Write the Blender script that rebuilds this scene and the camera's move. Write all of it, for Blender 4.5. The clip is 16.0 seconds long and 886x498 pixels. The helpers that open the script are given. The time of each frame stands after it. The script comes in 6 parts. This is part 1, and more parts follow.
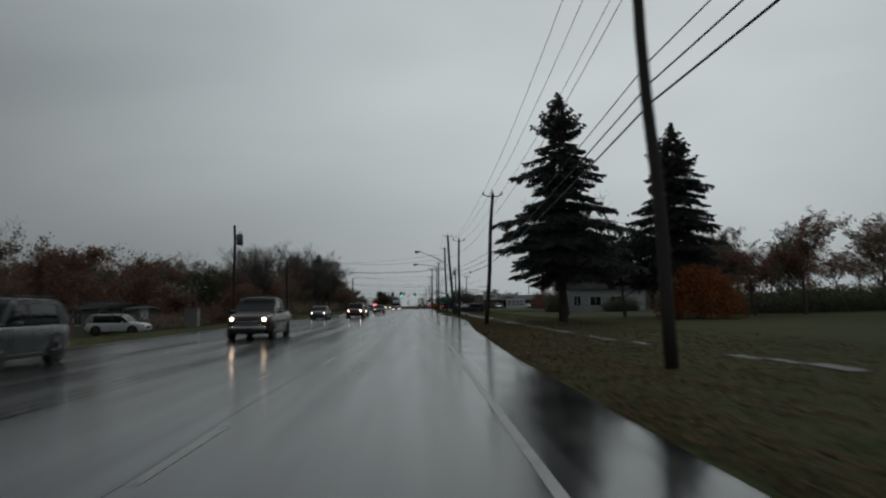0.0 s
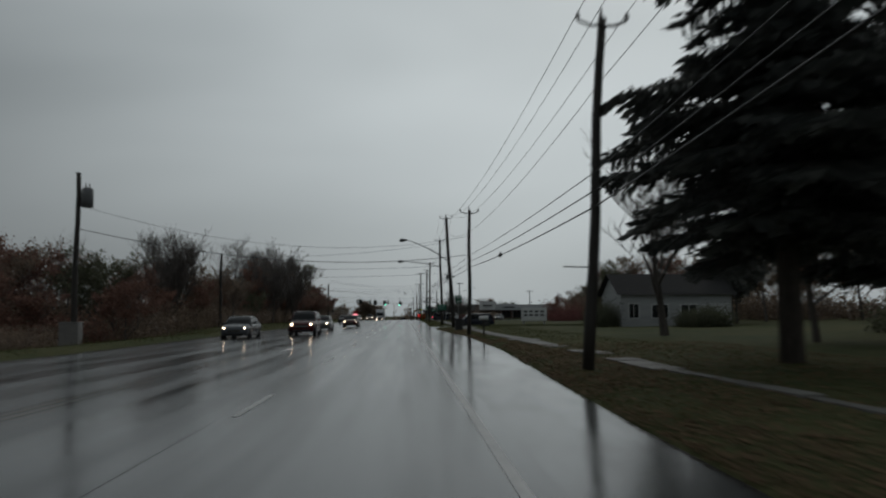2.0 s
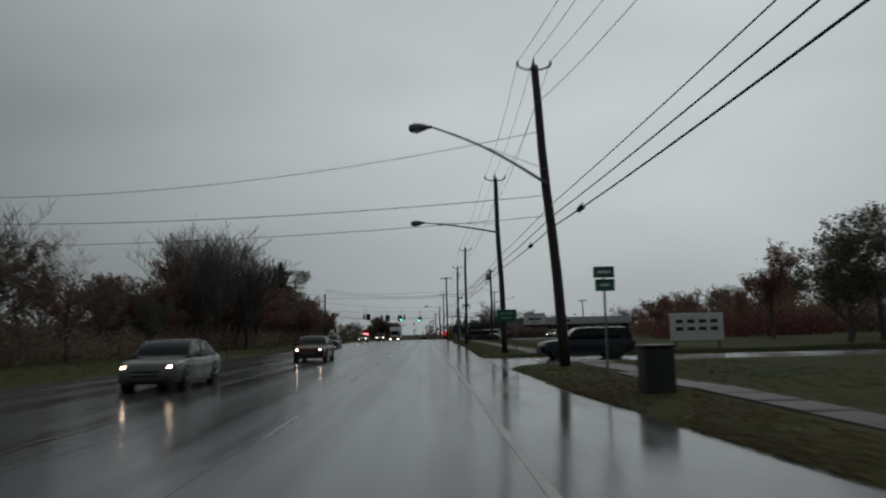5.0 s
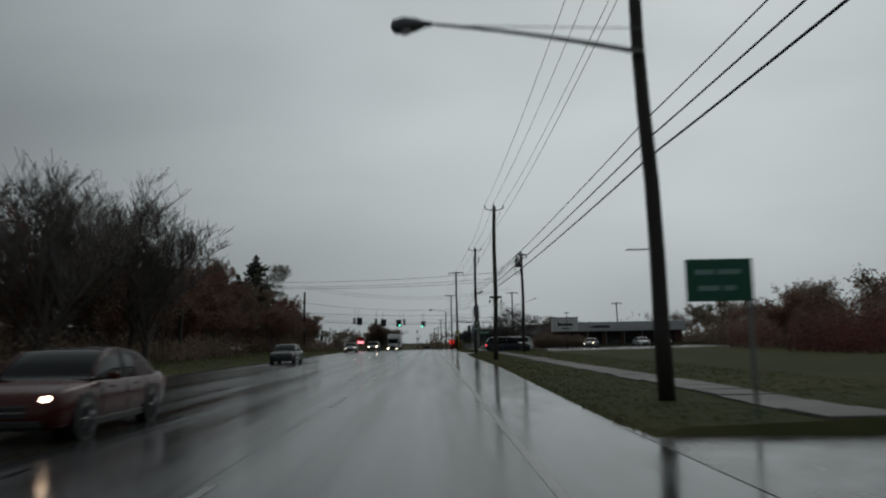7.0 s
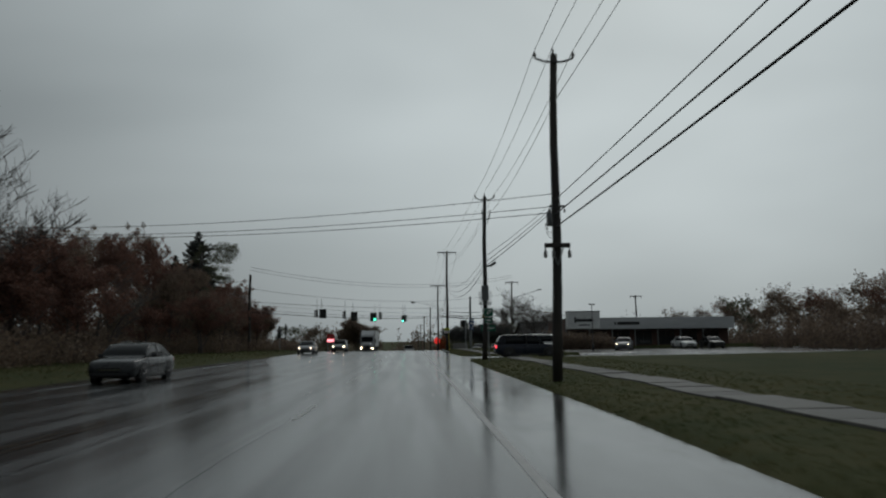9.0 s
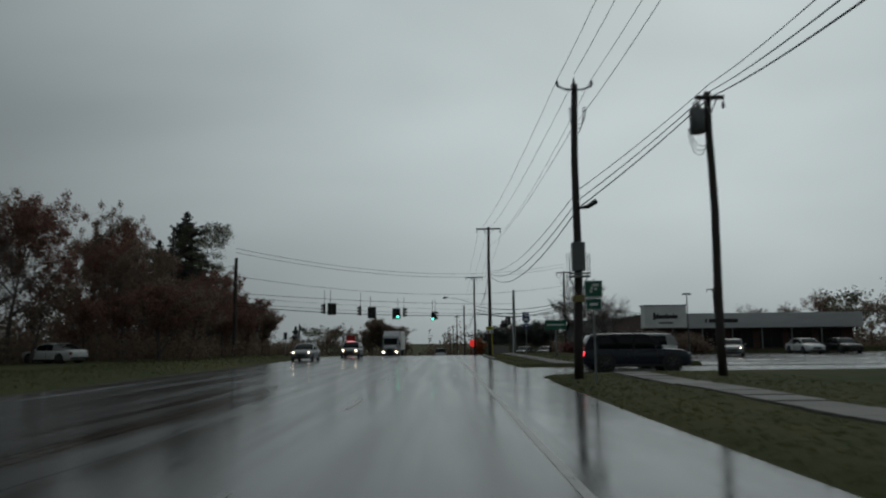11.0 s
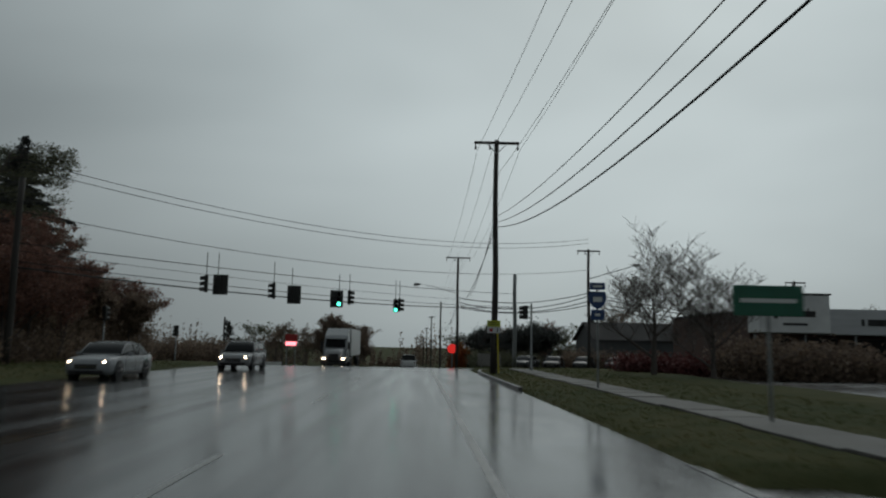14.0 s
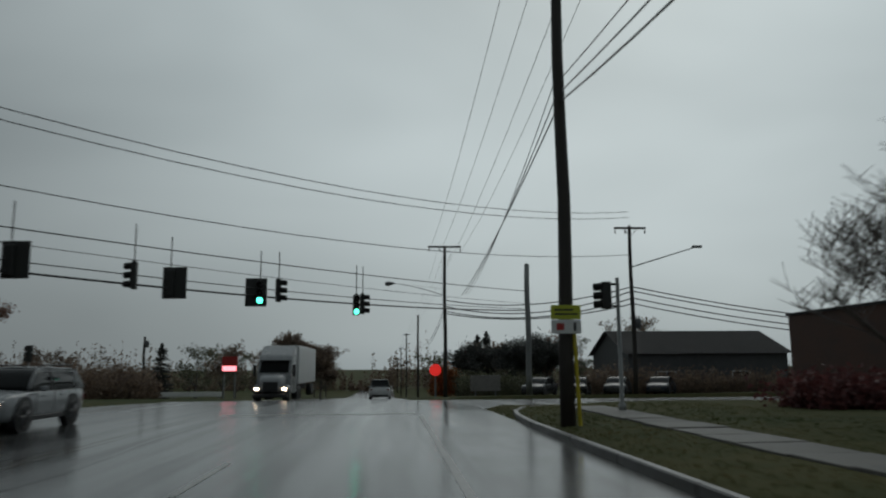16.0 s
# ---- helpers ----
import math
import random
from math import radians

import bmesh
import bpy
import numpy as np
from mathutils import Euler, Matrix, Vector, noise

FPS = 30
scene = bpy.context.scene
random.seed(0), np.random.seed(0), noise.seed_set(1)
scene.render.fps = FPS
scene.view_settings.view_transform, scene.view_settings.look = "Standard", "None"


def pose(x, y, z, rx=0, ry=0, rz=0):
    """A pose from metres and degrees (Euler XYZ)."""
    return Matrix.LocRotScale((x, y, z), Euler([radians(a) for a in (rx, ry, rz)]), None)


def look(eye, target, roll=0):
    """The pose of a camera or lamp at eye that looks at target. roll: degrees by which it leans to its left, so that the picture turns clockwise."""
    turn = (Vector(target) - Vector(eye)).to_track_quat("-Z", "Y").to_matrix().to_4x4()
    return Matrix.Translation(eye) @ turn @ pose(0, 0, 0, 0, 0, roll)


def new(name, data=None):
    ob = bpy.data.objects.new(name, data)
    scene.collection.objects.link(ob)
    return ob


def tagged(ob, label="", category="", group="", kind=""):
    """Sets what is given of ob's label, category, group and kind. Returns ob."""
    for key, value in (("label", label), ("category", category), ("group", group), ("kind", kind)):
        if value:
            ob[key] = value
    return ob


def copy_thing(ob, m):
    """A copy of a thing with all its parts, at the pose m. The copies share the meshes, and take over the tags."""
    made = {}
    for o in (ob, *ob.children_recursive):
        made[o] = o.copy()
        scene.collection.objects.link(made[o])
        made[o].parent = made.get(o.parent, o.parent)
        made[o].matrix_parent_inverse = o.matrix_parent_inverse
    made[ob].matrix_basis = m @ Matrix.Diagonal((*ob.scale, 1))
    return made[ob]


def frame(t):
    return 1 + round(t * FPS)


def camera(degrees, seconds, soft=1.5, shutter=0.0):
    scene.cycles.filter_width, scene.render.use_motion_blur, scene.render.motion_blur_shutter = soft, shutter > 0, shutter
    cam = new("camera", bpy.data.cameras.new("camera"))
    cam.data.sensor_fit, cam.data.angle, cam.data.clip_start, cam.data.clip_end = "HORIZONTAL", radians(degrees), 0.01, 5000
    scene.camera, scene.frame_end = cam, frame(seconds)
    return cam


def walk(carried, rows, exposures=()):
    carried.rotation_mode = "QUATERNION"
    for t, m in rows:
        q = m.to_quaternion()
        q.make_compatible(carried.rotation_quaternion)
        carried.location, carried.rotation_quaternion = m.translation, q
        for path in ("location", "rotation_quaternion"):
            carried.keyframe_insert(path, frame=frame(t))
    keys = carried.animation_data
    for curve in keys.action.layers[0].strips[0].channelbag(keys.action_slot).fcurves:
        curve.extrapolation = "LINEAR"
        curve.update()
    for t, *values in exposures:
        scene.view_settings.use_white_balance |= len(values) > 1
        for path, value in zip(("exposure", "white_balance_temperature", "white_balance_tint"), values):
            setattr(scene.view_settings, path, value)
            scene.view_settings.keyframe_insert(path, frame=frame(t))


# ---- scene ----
cam = camera(61.11, 16.0, soft=2.1, shutter=0.5)
PATH = [
    (0.0, look((-0.054, -2.483, 1.476), (0.275, 7.485, 2.209), -0.69)),
    (0.5, look((-0.027, 5.463, 1.496), (0.294, 15.418, 2.394), 0.75)),
    (1.0, look((-0.018, 13.465, 1.488), (0.378, 23.416, 2.388), -1.09)),
    (1.5, look((0.017, 20.954, 1.446), (0.508, 30.899, 2.371), -0.93)),
    (2.0, look((0.038, 29.318, 1.475), (0.539, 39.268, 2.343), -0.31)),
    (2.5, look((0.070, 37.771, 1.469), (0.122, 47.751, 2.100), 0.03)),
    (3.0, look((0.127, 46.149, 1.520), (0.267, 56.128, 2.165), -0.11)),
    (5.5, look((-0.098, 86.209, 1.450), (0.144, 96.140, 2.602), -1.43)),
    (6.0, look((-0.095, 93.877, 1.534), (0.198, 103.809, 2.669), -1.06)),
    (6.5, look((-0.124, 101.270, 1.512), (0.108, 111.200, 2.671), -0.86)),
    (7.0, look((-0.168, 108.782, 1.437), (0.020, 118.705, 2.654), -1.14)),
    (7.5, look((-0.215, 116.176, 1.483), (-0.026, 126.110, 2.615), -0.94)),
    (8.0, look((-0.232, 123.356, 1.435), (0.202, 133.285, 2.544), -0.78)),
    (10.5, look((-0.311, 152.825, 1.445), (-0.029, 162.728, 2.808), 0.15)),
    (11.0, look((-0.314, 158.091, 1.442), (-0.311, 168.015, 2.672), -0.62)),
    (11.5, look((-0.319, 163.693, 1.435), (-0.268, 173.620, 2.641), 0.17)),
    (12.0, look((-0.203, 169.112, 1.464), (-0.098, 179.045, 2.611), 0.77)),
    (12.5, look((-0.059, 174.778, 1.515), (0.117, 184.721, 2.568), 0.44)),
    (13.0, look((0.030, 180.719, 1.467), (0.240, 190.652, 2.603), 0.07)),
    (13.5, look((0.082, 186.140, 1.462), (0.438, 196.068, 2.605), 1.65)),
    (14.0, look((0.137, 191.919, 1.480), (0.455, 201.830, 2.767), 1.01)),
    (14.5, look((0.157, 197.834, 1.542), (0.478, 207.716, 3.038), -0.08)),
    (15.0, look((0.126, 202.935, 1.481), (0.396, 212.791, 3.150), -0.29)),
    (15.5, look((0.110, 208.479, 1.484), (0.540, 218.341, 3.080), -0.17)),
    (16.0, look((0.096, 214.276, 1.470), (0.788, 224.130, 3.028), -0.41)),
]
walk(cam, PATH, [(0.0, 0.0, 6500, 10), (8.0, 0.0, 6480, 9), (11.0, 0.0, 6390, 6), (16.0, 0.0, 6390, 6)])

# ---- sky and light: a rainy overcast day ----
world = bpy.data.worlds.new("overcast_sky")
scene.world = world
world.use_nodes = True
wn, wl = world.node_tree.nodes, world.node_tree.links
wn.clear()
w_out = wn.new("ShaderNodeOutputWorld")
w_bg = wn.new("ShaderNodeBackground")
w_sky = wn.new("ShaderNodeTexSky")
w_sky.sky_type = "NISHITA"
w_sky.sun_disc = False
w_sky.sun_elevation = radians(38)
w_sky.sun_rotation = radians(18)
w_sky.dust_density = 4.0
w_tc = wn.new("ShaderNodeTexCoord")
w_map = wn.new("ShaderNodeMapping")
w_map.inputs["Scale"].default_value = (1.0, 1.0, 2.4)
w_noise = wn.new("ShaderNodeTexNoise")
w_noise.inputs["Scale"].default_value = 1.25
w_noise.inputs["Detail"].default_value = 3.5
w_noise.inputs["Roughness"].default_value = 0.45
w_noise.inputs["Distortion"].default_value = 0.3
w_ramp = wn.new("ShaderNodeValToRGB")
w_ramp.color_ramp.elements[0].position = 0.30
w_ramp.color_ramp.elements[0].color = (3.05, 3.42, 3.55, 1)
w_ramp.color_ramp.elements[1].position = 0.72
w_ramp.color_ramp.elements[1].color = (5.00, 5.50, 5.65, 1)
w_mix = wn.new("ShaderNodeMix")
w_mix.data_type = "RGBA"
w_mix.inputs[0].default_value = 0.98
# the cloud is thinner, and so brighter, round the hidden sun and overhead
w_dot = wn.new("ShaderNodeVectorMath")
w_dot.operation = "DOT_PRODUCT"
w_dot.inputs[1].default_value = Vector((0.25, 0.76, 0.62)).normalized()
w_thin = wn.new("ShaderNodeMapRange")
w_thin.interpolation_type = "SMOOTHSTEP"
w_thin.inputs["From Min"].default_value = 0.55
w_thin.inputs["From Max"].default_value = 1.0
w_thin.inputs["To Min"].default_value = 0.53
w_thin.inputs["To Max"].default_value = 1.26
w_scale = wn.new("ShaderNodeVectorMath")
w_scale.operation = "SCALE"
wl.new(w_tc.outputs["Generated"], w_map.inputs["Vector"])
wl.new(w_map.outputs["Vector"], w_noise.inputs["Vector"])
wl.new(w_noise.outputs["Fac"], w_ramp.inputs["Fac"])
wl.new(w_tc.outputs["Generated"], w_dot.inputs[0])
wl.new(w_dot.outputs["Value"], w_thin.inputs["Value"])
wl.new(w_ramp.outputs["Color"], w_scale.inputs[0])
wl.new(w_thin.outputs["Result"], w_scale.inputs["Scale"])
wl.new(w_sky.outputs["Color"], w_mix.inputs[6])
wl.new(w_scale.outputs["Vector"], w_mix.inputs[7])
wl.new(w_mix.outputs[2], w_bg.inputs["Color"])
w_bg.inputs["Strength"].default_value = 0.088
wl.new(w_bg.outputs["Background"], w_out.inputs["Surface"])

sun_data = bpy.data.lights.new("sun", "SUN")
sun_data.energy = 0.25
sun_data.angle = radians(25)
sun_data.color = (1.0, 0.97, 0.93)
sun = new("sun", sun_data)
sun.matrix_world = look((0.25 * 60, 0.76 * 60, 0.62 * 60), (0, 0, 0))

rng = random.Random(11)


# ---- materials ----
def material(name, dark, light, scale=4.0, rough=(0.6, 0.8), metal=0.0, bump=0.0, bump_scale=None, stretch=(1, 1, 1), spec=0.5, coat=0.0, vary=0.0, island=0.0, fine=None, thin=0.0):
    m = bpy.data.materials.new(name)
    m.use_nodes = True
    nt = m.node_tree
    b = nt.nodes["Principled BSDF"]
    b.inputs["Metallic"].default_value = metal
    b.inputs["Specular IOR Level"].default_value = spec
    b.inputs["Coat Weight"].default_value = coat
    tc = nt.nodes.new("ShaderNodeTexCoord")
    mp = nt.nodes.new("ShaderNodeMapping")
    mp.inputs["Scale"].default_value = stretch
    nt.links.new(tc.outputs["Object"], mp.inputs["Vector"])
    n1 = nt.nodes.new("ShaderNodeTexNoise")
    n1.inputs["Scale"].default_value = scale
    n1.inputs["Detail"].default_value = 6
    n1.inputs["Roughness"].default_value = 0.62
    nt.links.new(mp.outputs["Vector"], n1.inputs["Vector"])
    n2 = nt.nodes.new("ShaderNodeTexNoise")
    n2.inputs["Scale"].default_value = fine or scale * 0.13
    n2.inputs["Detail"].default_value = 3
    nt.links.new(mp.outputs["Vector"], n2.inputs["Vector"])
    ad = nt.nodes.new("ShaderNodeMath")
    ad.operation = "ADD"
    nt.links.new(n1.outputs["Fac"], ad.inputs[0])
    nt.links.new(n2.outputs["Fac"], ad.inputs[1])
    src = ad.outputs[0]
    if vary or island:
        rd = nt.nodes.new("ShaderNodeNewGeometry" if island else "ShaderNodeObjectInfo")
        ma = nt.nodes.new("ShaderNodeMath")
        ma.operation = "MULTIPLY_ADD"
        ma.inputs[1].default_value = vary or island
        nt.links.new(rd.outputs["Random Per Island" if island else "Random"], ma.inputs[0])
        nt.links.new(src, ma.inputs[2])
        off = nt.nodes.new("ShaderNodeMath")
        off.operation = "SUBTRACT"
        off.inputs[1].default_value = (vary or island) * 0.5
        nt.links.new(ma.outputs[0], off.inputs[0])
        src = off.outputs[0]
    mr = nt.nodes.new("ShaderNodeMapRange")
    mr.inputs["From Min"].default_value = 0.65
    mr.inputs["From Max"].default_value = 1.35
    nt.links.new(src, mr.inputs["Value"])
    mix = nt.nodes.new("ShaderNodeMix")
    mix.data_type = "RGBA"
    mix.inputs[6].default_value = (*dark, 1)
    mix.inputs[7].default_value = (*light, 1)
    nt.links.new(mr.outputs["Result"], mix.inputs[0])
    nt.links.new(mix.outputs[2], b.inputs["Base Color"])
    rr = nt.nodes.new("ShaderNodeMapRange")
    rr.inputs["From Min"].default_value = 0.65
    rr.inputs["From Max"].default_value = 1.35
    rr.inputs["To Min"].default_value, rr.inputs["To Max"].default_value = rough
    nt.links.new(ad.outputs[0], rr.inputs["Value"])
    nt.links.new(rr.outputs["Result"], b.inputs["Roughness"])
    if bump:
        n3 = nt.nodes.new("ShaderNodeTexNoise")
        n3.inputs["Scale"].default_value = bump_scale or scale * 3
        n3.inputs["Detail"].default_value = 4
        nt.links.new(mp.outputs["Vector"], n3.inputs["Vector"])
        bp = nt.nodes.new("ShaderNodeBump")
        bp.inputs["Strength"].default_value = bump
        bp.inputs["Distance"].default_value = 0.02
        nt.links.new(n3.outputs["Fac"], bp.inputs["Height"])
        nt.links.new(bp.outputs["Normal"], b.inputs["Normal"])
    if thin:
        # leaves let part of the light through
        tl = nt.nodes.new("ShaderNodeBsdfTranslucent")
        nt.links.new(mix.outputs[2], tl.inputs["Color"])
        ms = nt.nodes.new("ShaderNodeMixShader")
        ms.inputs[0].default_value = thin
        nt.links.new(b.outputs[0], ms.inputs[1])
        nt.links.new(tl.outputs[0], ms.inputs[2])
        nt.links.new(ms.outputs[0], nt.nodes["Material Output"].inputs["Surface"])
    return m


def glow(name, color, strength):
    m = bpy.data.materials.new(name)
    m.use_nodes = True
    b = m.node_tree.nodes["Principled BSDF"]
    b.inputs["Base Color"].default_value = (*color, 1)
    b.inputs["Emission Color"].default_value = (*color, 1)
    b.inputs["Emission Strength"].default_value = strength
    return m


ASPHALT = material("wet_asphalt", (0.018, 0.019, 0.020), (0.046, 0.047, 0.048), 1.3, (0.10, 0.25), bump=0.06, bump_scale=16, stretch=(1.6, 0.07, 1), fine=0.35, spec=0.40)


def add_wheel_tracks(m, spacing=1.72, offset=1.47, gain=0.16):
    """Tyres press the water aside: duller bands along the lanes, broken up by noise."""
    nt = m.node_tree
    b = nt.nodes["Principled BSDF"]
    rough = b.inputs["Roughness"].links[0].from_socket
    tc = nt.nodes.new("ShaderNodeTexCoord")
    xyz = nt.nodes.new("ShaderNodeSeparateXYZ")
    nt.links.new(tc.outputs["Object"], xyz.inputs[0])
    ns = nt.nodes.new("ShaderNodeTexNoise")
    ns.inputs["Scale"].default_value = 0.11
    ns.inputs["Detail"].default_value = 4
    nt.links.new(tc.outputs["Object"], ns.inputs["Vector"])
    wob = nt.nodes.new("ShaderNodeMath")
    wob.operation = "MULTIPLY_ADD"
    wob.inputs[1].default_value = 0.55
    nt.links.new(ns.outputs["Fac"], wob.inputs[0])
    nt.links.new(xyz.outputs["X"], wob.inputs[2])
    ph = nt.nodes.new("ShaderNodeMath")
    ph.operation = "MULTIPLY_ADD"
    ph.inputs[1].default_value = 2 * math.pi / spacing
    ph.inputs[2].default_value = 2 * math.pi * (offset - 0.27) / spacing
    nt.links.new(wob.outputs[0], ph.inputs[0])
    co = nt.nodes.new("ShaderNodeMath")
    co.operation = "COSINE"
    nt.links.new(ph.outputs[0], co.inputs[0])
    band = nt.nodes.new("ShaderNodeMapRange")
    band.interpolation_type = "SMOOTHSTEP"
    band.inputs["From Min"].default_value = 0.15
    band.inputs["From Max"].default_value = 0.95
    band.inputs["To Max"].default_value = gain
    nt.links.new(co.outputs[0], band.inputs["Value"])
    mul = nt.nodes.new("ShaderNodeMath")
    mul.operation = "MULTIPLY_ADD"
    nt.links.new(band.outputs["Result"], mul.inputs[0])
    nt.links.new(ns.outputs["Fac"], mul.inputs[1])
    nt.links.new(rough, mul.inputs[2])
    nt.links.new(mul.outputs[0], b.inputs["Roughness"])


add_wheel_tracks(ASPHALT, gain=0.10)
SHOULDER = material("flooded_shoulder_asphalt", (0.020, 0.021, 0.022), (0.042, 0.043, 0.044), 0.9, (0.06, 0.27), bump=0.05, bump_scale=9, stretch=(1.2, 0.3, 1))
DRIVE = material("wet_driveway_asphalt", (0.04, 0.041, 0.043), (0.09, 0.09, 0.09), 1.2, (0.08, 0.35), bump=0.08, bump_scale=18)
WHITE_LINE = material("worn_white_paint", (0.05, 0.05, 0.05), (0.42, 0.42, 0.41), 5.0, (0.25, 0.5), stretch=(1, 0.5, 1))
FADED_LINE = material("faded_white_paint", (0.025, 0.025, 0.025), (0.10, 0.10, 0.10), 5.0, (0.05, 0.20), stretch=(1, 0.5, 1), spec=0.42)
YELLOW_LINE = material("worn_yellow_paint", (0.022, 0.021, 0.018), (0.085, 0.062, 0.026), 5.0, (0.05, 0.20), stretch=(1, 0.5, 1), spec=0.42)
TAR = material("tar_seal", (0.008, 0.008, 0.009), (0.020, 0.020, 0.021), 3.0, (0.10, 0.30), stretch=(1, 0.2, 1))
GRASS = material("wet_autumn_turf", (0.031, 0.047, 0.018), (0.100, 0.091, 0.045), 1.1, (0.85, 0.98), bump=0.9, bump_scale=30, spec=0.05, fine=0.09)
BLADE = material("grass_blades", (0.048, 0.072, 0.028), (0.155, 0.138, 0.068), 2.2, (0.7, 0.9), spec=0.12, island=0.5, thin=0.45)
DEAD_LEAF = material("fallen_leaves", (0.095, 0.064, 0.038), (0.19, 0.130, 0.078), 3.0, (0.75, 0.9), spec=0.05, island=0.6, thin=0.2)
CONCRETE = material("wet_concrete", (0.072, 0.071, 0.065), (0.175, 0.170, 0.156), 2.5, (0.50, 0.85), bump=0.2, bump_scale=40, vary=0.35, spec=0.22)
KERB = material("kerb_concrete", (0.04, 0.04, 0.038), (0.09, 0.088, 0.084), 3.0, (0.3, 0.6), bump=0.2, bump_scale=30)
POLE_WOOD = material("wet_pole_timber", (0.014, 0.012, 0.010), (0.042, 0.035, 0.030), 6.0, (0.55, 0.8), bump=0.5, bump_scale=14, stretch=(4, 4, 0.35), vary=0.3)
BARK = material("wet_bark", (0.050, 0.043, 0.040), (0.135, 0.116, 0.105), 7.0, (0.7, 0.9), bump=0.6, bump_scale=20, stretch=(3, 3, 0.6), spec=0.25)
TWIG = material("bare_twigs", (0.078, 0.068, 0.064), (0.175, 0.155, 0.145), 5.0, (0.7, 0.9), spec=0.3)
RUSSET = material("russet_leaves", (0.112, 0.060, 0.048), (0.275, 0.150, 0.114), 0.6, (0.5, 0.8), spec=0.3, island=0.7, thin=0.4)
BROWN = material("brown_leaves", (0.118, 0.088, 0.070), (0.275, 0.205, 0.152), 0.6, (0.5, 0.8), spec=0.3, island=0.7, thin=0.4)
OLIVE = material("late_green_leaves", (0.060, 0.066, 0.042), (0.150, 0.152, 0.096), 0.6, (0.5, 0.8), spec=0.3, island=0.7, thin=0.4)
ORANGE = material("orange_leaves", (0.15, 0.048, 0.016), (0.36, 0.125, 0.040), 0.8, (0.5, 0.8), spec=0.3, island=0.7, thin=0.35)
DARK_RED = material("dark_red_leaves", (0.090, 0.032, 0.032), (0.20, 0.078, 0.074), 0.8, (0.5, 0.8), spec=0.3, island=0.7, thin=0.35)
SPRUCE = material("spruce_needles", (0.042, 0.047, 0.045), (0.125, 0.128, 0.120), 1.2, (0.6, 0.9), spec=0.25, island=0.6, thin=0.2)
CABLE = material("black_cable", (0.010, 0.010, 0.011), (0.022, 0.022, 0.023), 3.0, (0.4, 0.6))
GALV = material("galvanised_steel", (0.16, 0.17, 0.17), (0.30, 0.31, 0.31), 3.0, (0.35, 0.6), metal=0.6)
GREY_BOX = material("grey_painted_steel", (0.085, 0.09, 0.095), (0.15, 0.155, 0.16), 2.0, (0.4, 0.6), bump=0.05)
PORCELAIN = material("grey_porcelain", (0.16, 0.15, 0.15), (0.24, 0.23, 0.22), 5.0, (0.15, 0.3))
SIGNAL_BLACK = material("black_signal_housing", (0.008, 0.009, 0.008), (0.020, 0.022, 0.020), 2.0, (0.35, 0.6))
SIGNAL_LENS_OFF = material("dark_signal_lens", (0.010, 0.008, 0.008), (0.020, 0.014, 0.014), 8.0, (0.1, 0.2))
SIGNAL_GREEN = glow("lit_green_lens", (0.10, 1.0, 0.62), 4.0)
FADED_PRINT = material("faded_print", (0.16, 0.30, 0.26), (0.26, 0.42, 0.38), 6.0, (0.4, 0.6))
SIGN_GREEN = material("green_sign_sheeting", (0.006, 0.085, 0.050), (0.012, 0.125, 0.075), 1.5, (0.25, 0.45))
SIGN_BLUE = material("blue_sign_sheeting", (0.012, 0.040, 0.130), (0.020, 0.060, 0.180), 1.5, (0.25, 0.45))
SIGN_WHITE = material("white_sign_sheeting", (0.52, 0.53, 0.53), (0.70, 0.71, 0.70), 1.5, (0.3, 0.5))
SIGN_YELLOW = material("yellow_green_sheeting", (0.36, 0.40, 0.020), (0.50, 0.55, 0.035), 1.5, (0.3, 0.5))
SIGN_BLACK = material("black_sign_print", (0.012, 0.012, 0.012), (0.022, 0.022, 0.022), 3.0, (0.4, 0.6))
SIGN_RED = material("red_sign_face", (0.28, 0.02, 0.02), (0.42, 0.03, 0.03), 1.5, (0.3, 0.5))
RED_LED = glow("red_led_display", (1.0, 0.26, 0.30), 2.2)
RED_LAMP = glow("lit_red_sign_face", (0.85, 0.03, 0.025), 0.55)
WEATHERED_YELLOW = material("weathered_yellow_plate", (0.15, 0.125, 0.045), (0.25, 0.21, 0.08), 6.0, (0.4, 0.6))
GUY_YELLOW = material("yellow_guy_guard", (0.42, 0.34, 0.015), (0.56, 0.46, 0.03), 3.0, (0.35, 0.5))
RUBBER = material("wet_tyre_rubber", (0.008, 0.008, 0.008), (0.018, 0.018, 0.018), 9.0, (0.5, 0.75), bump=0.1)
RIM = material("alloy_rim", (0.05, 0.05, 0.055), (0.12, 0.12, 0.125), 5.0, (0.25, 0.4), metal=0.9)
GLASS_DARK = material("dark_car_glass", (0.006, 0.007, 0.008), (0.012, 0.014, 0.015), 2.0, (0.03, 0.07), spec=0.18)
TRIM_BLACK = material("black_plastic_trim", (0.012, 0.012, 0.013), (0.024, 0.024, 0.025), 6.0, (0.45, 0.65))
CHROME = material("chrome_trim", (0.45, 0.45, 0.46), (0.6, 0.6, 0.6), 4.0, (0.08, 0.2), metal=1.0)
HEADLIGHT_ON = glow("lit_headlight", (1.0, 0.74, 0.52), 12.0)
HEADLIGHT_OFF = material("clear_headlight", (0.25, 0.26, 0.27), (0.4, 0.41, 0.42), 6.0, (0.05, 0.12))
TAIL_ON = glow("lit_tail_light", (1.0, 0.05, 0.07), 2.5)
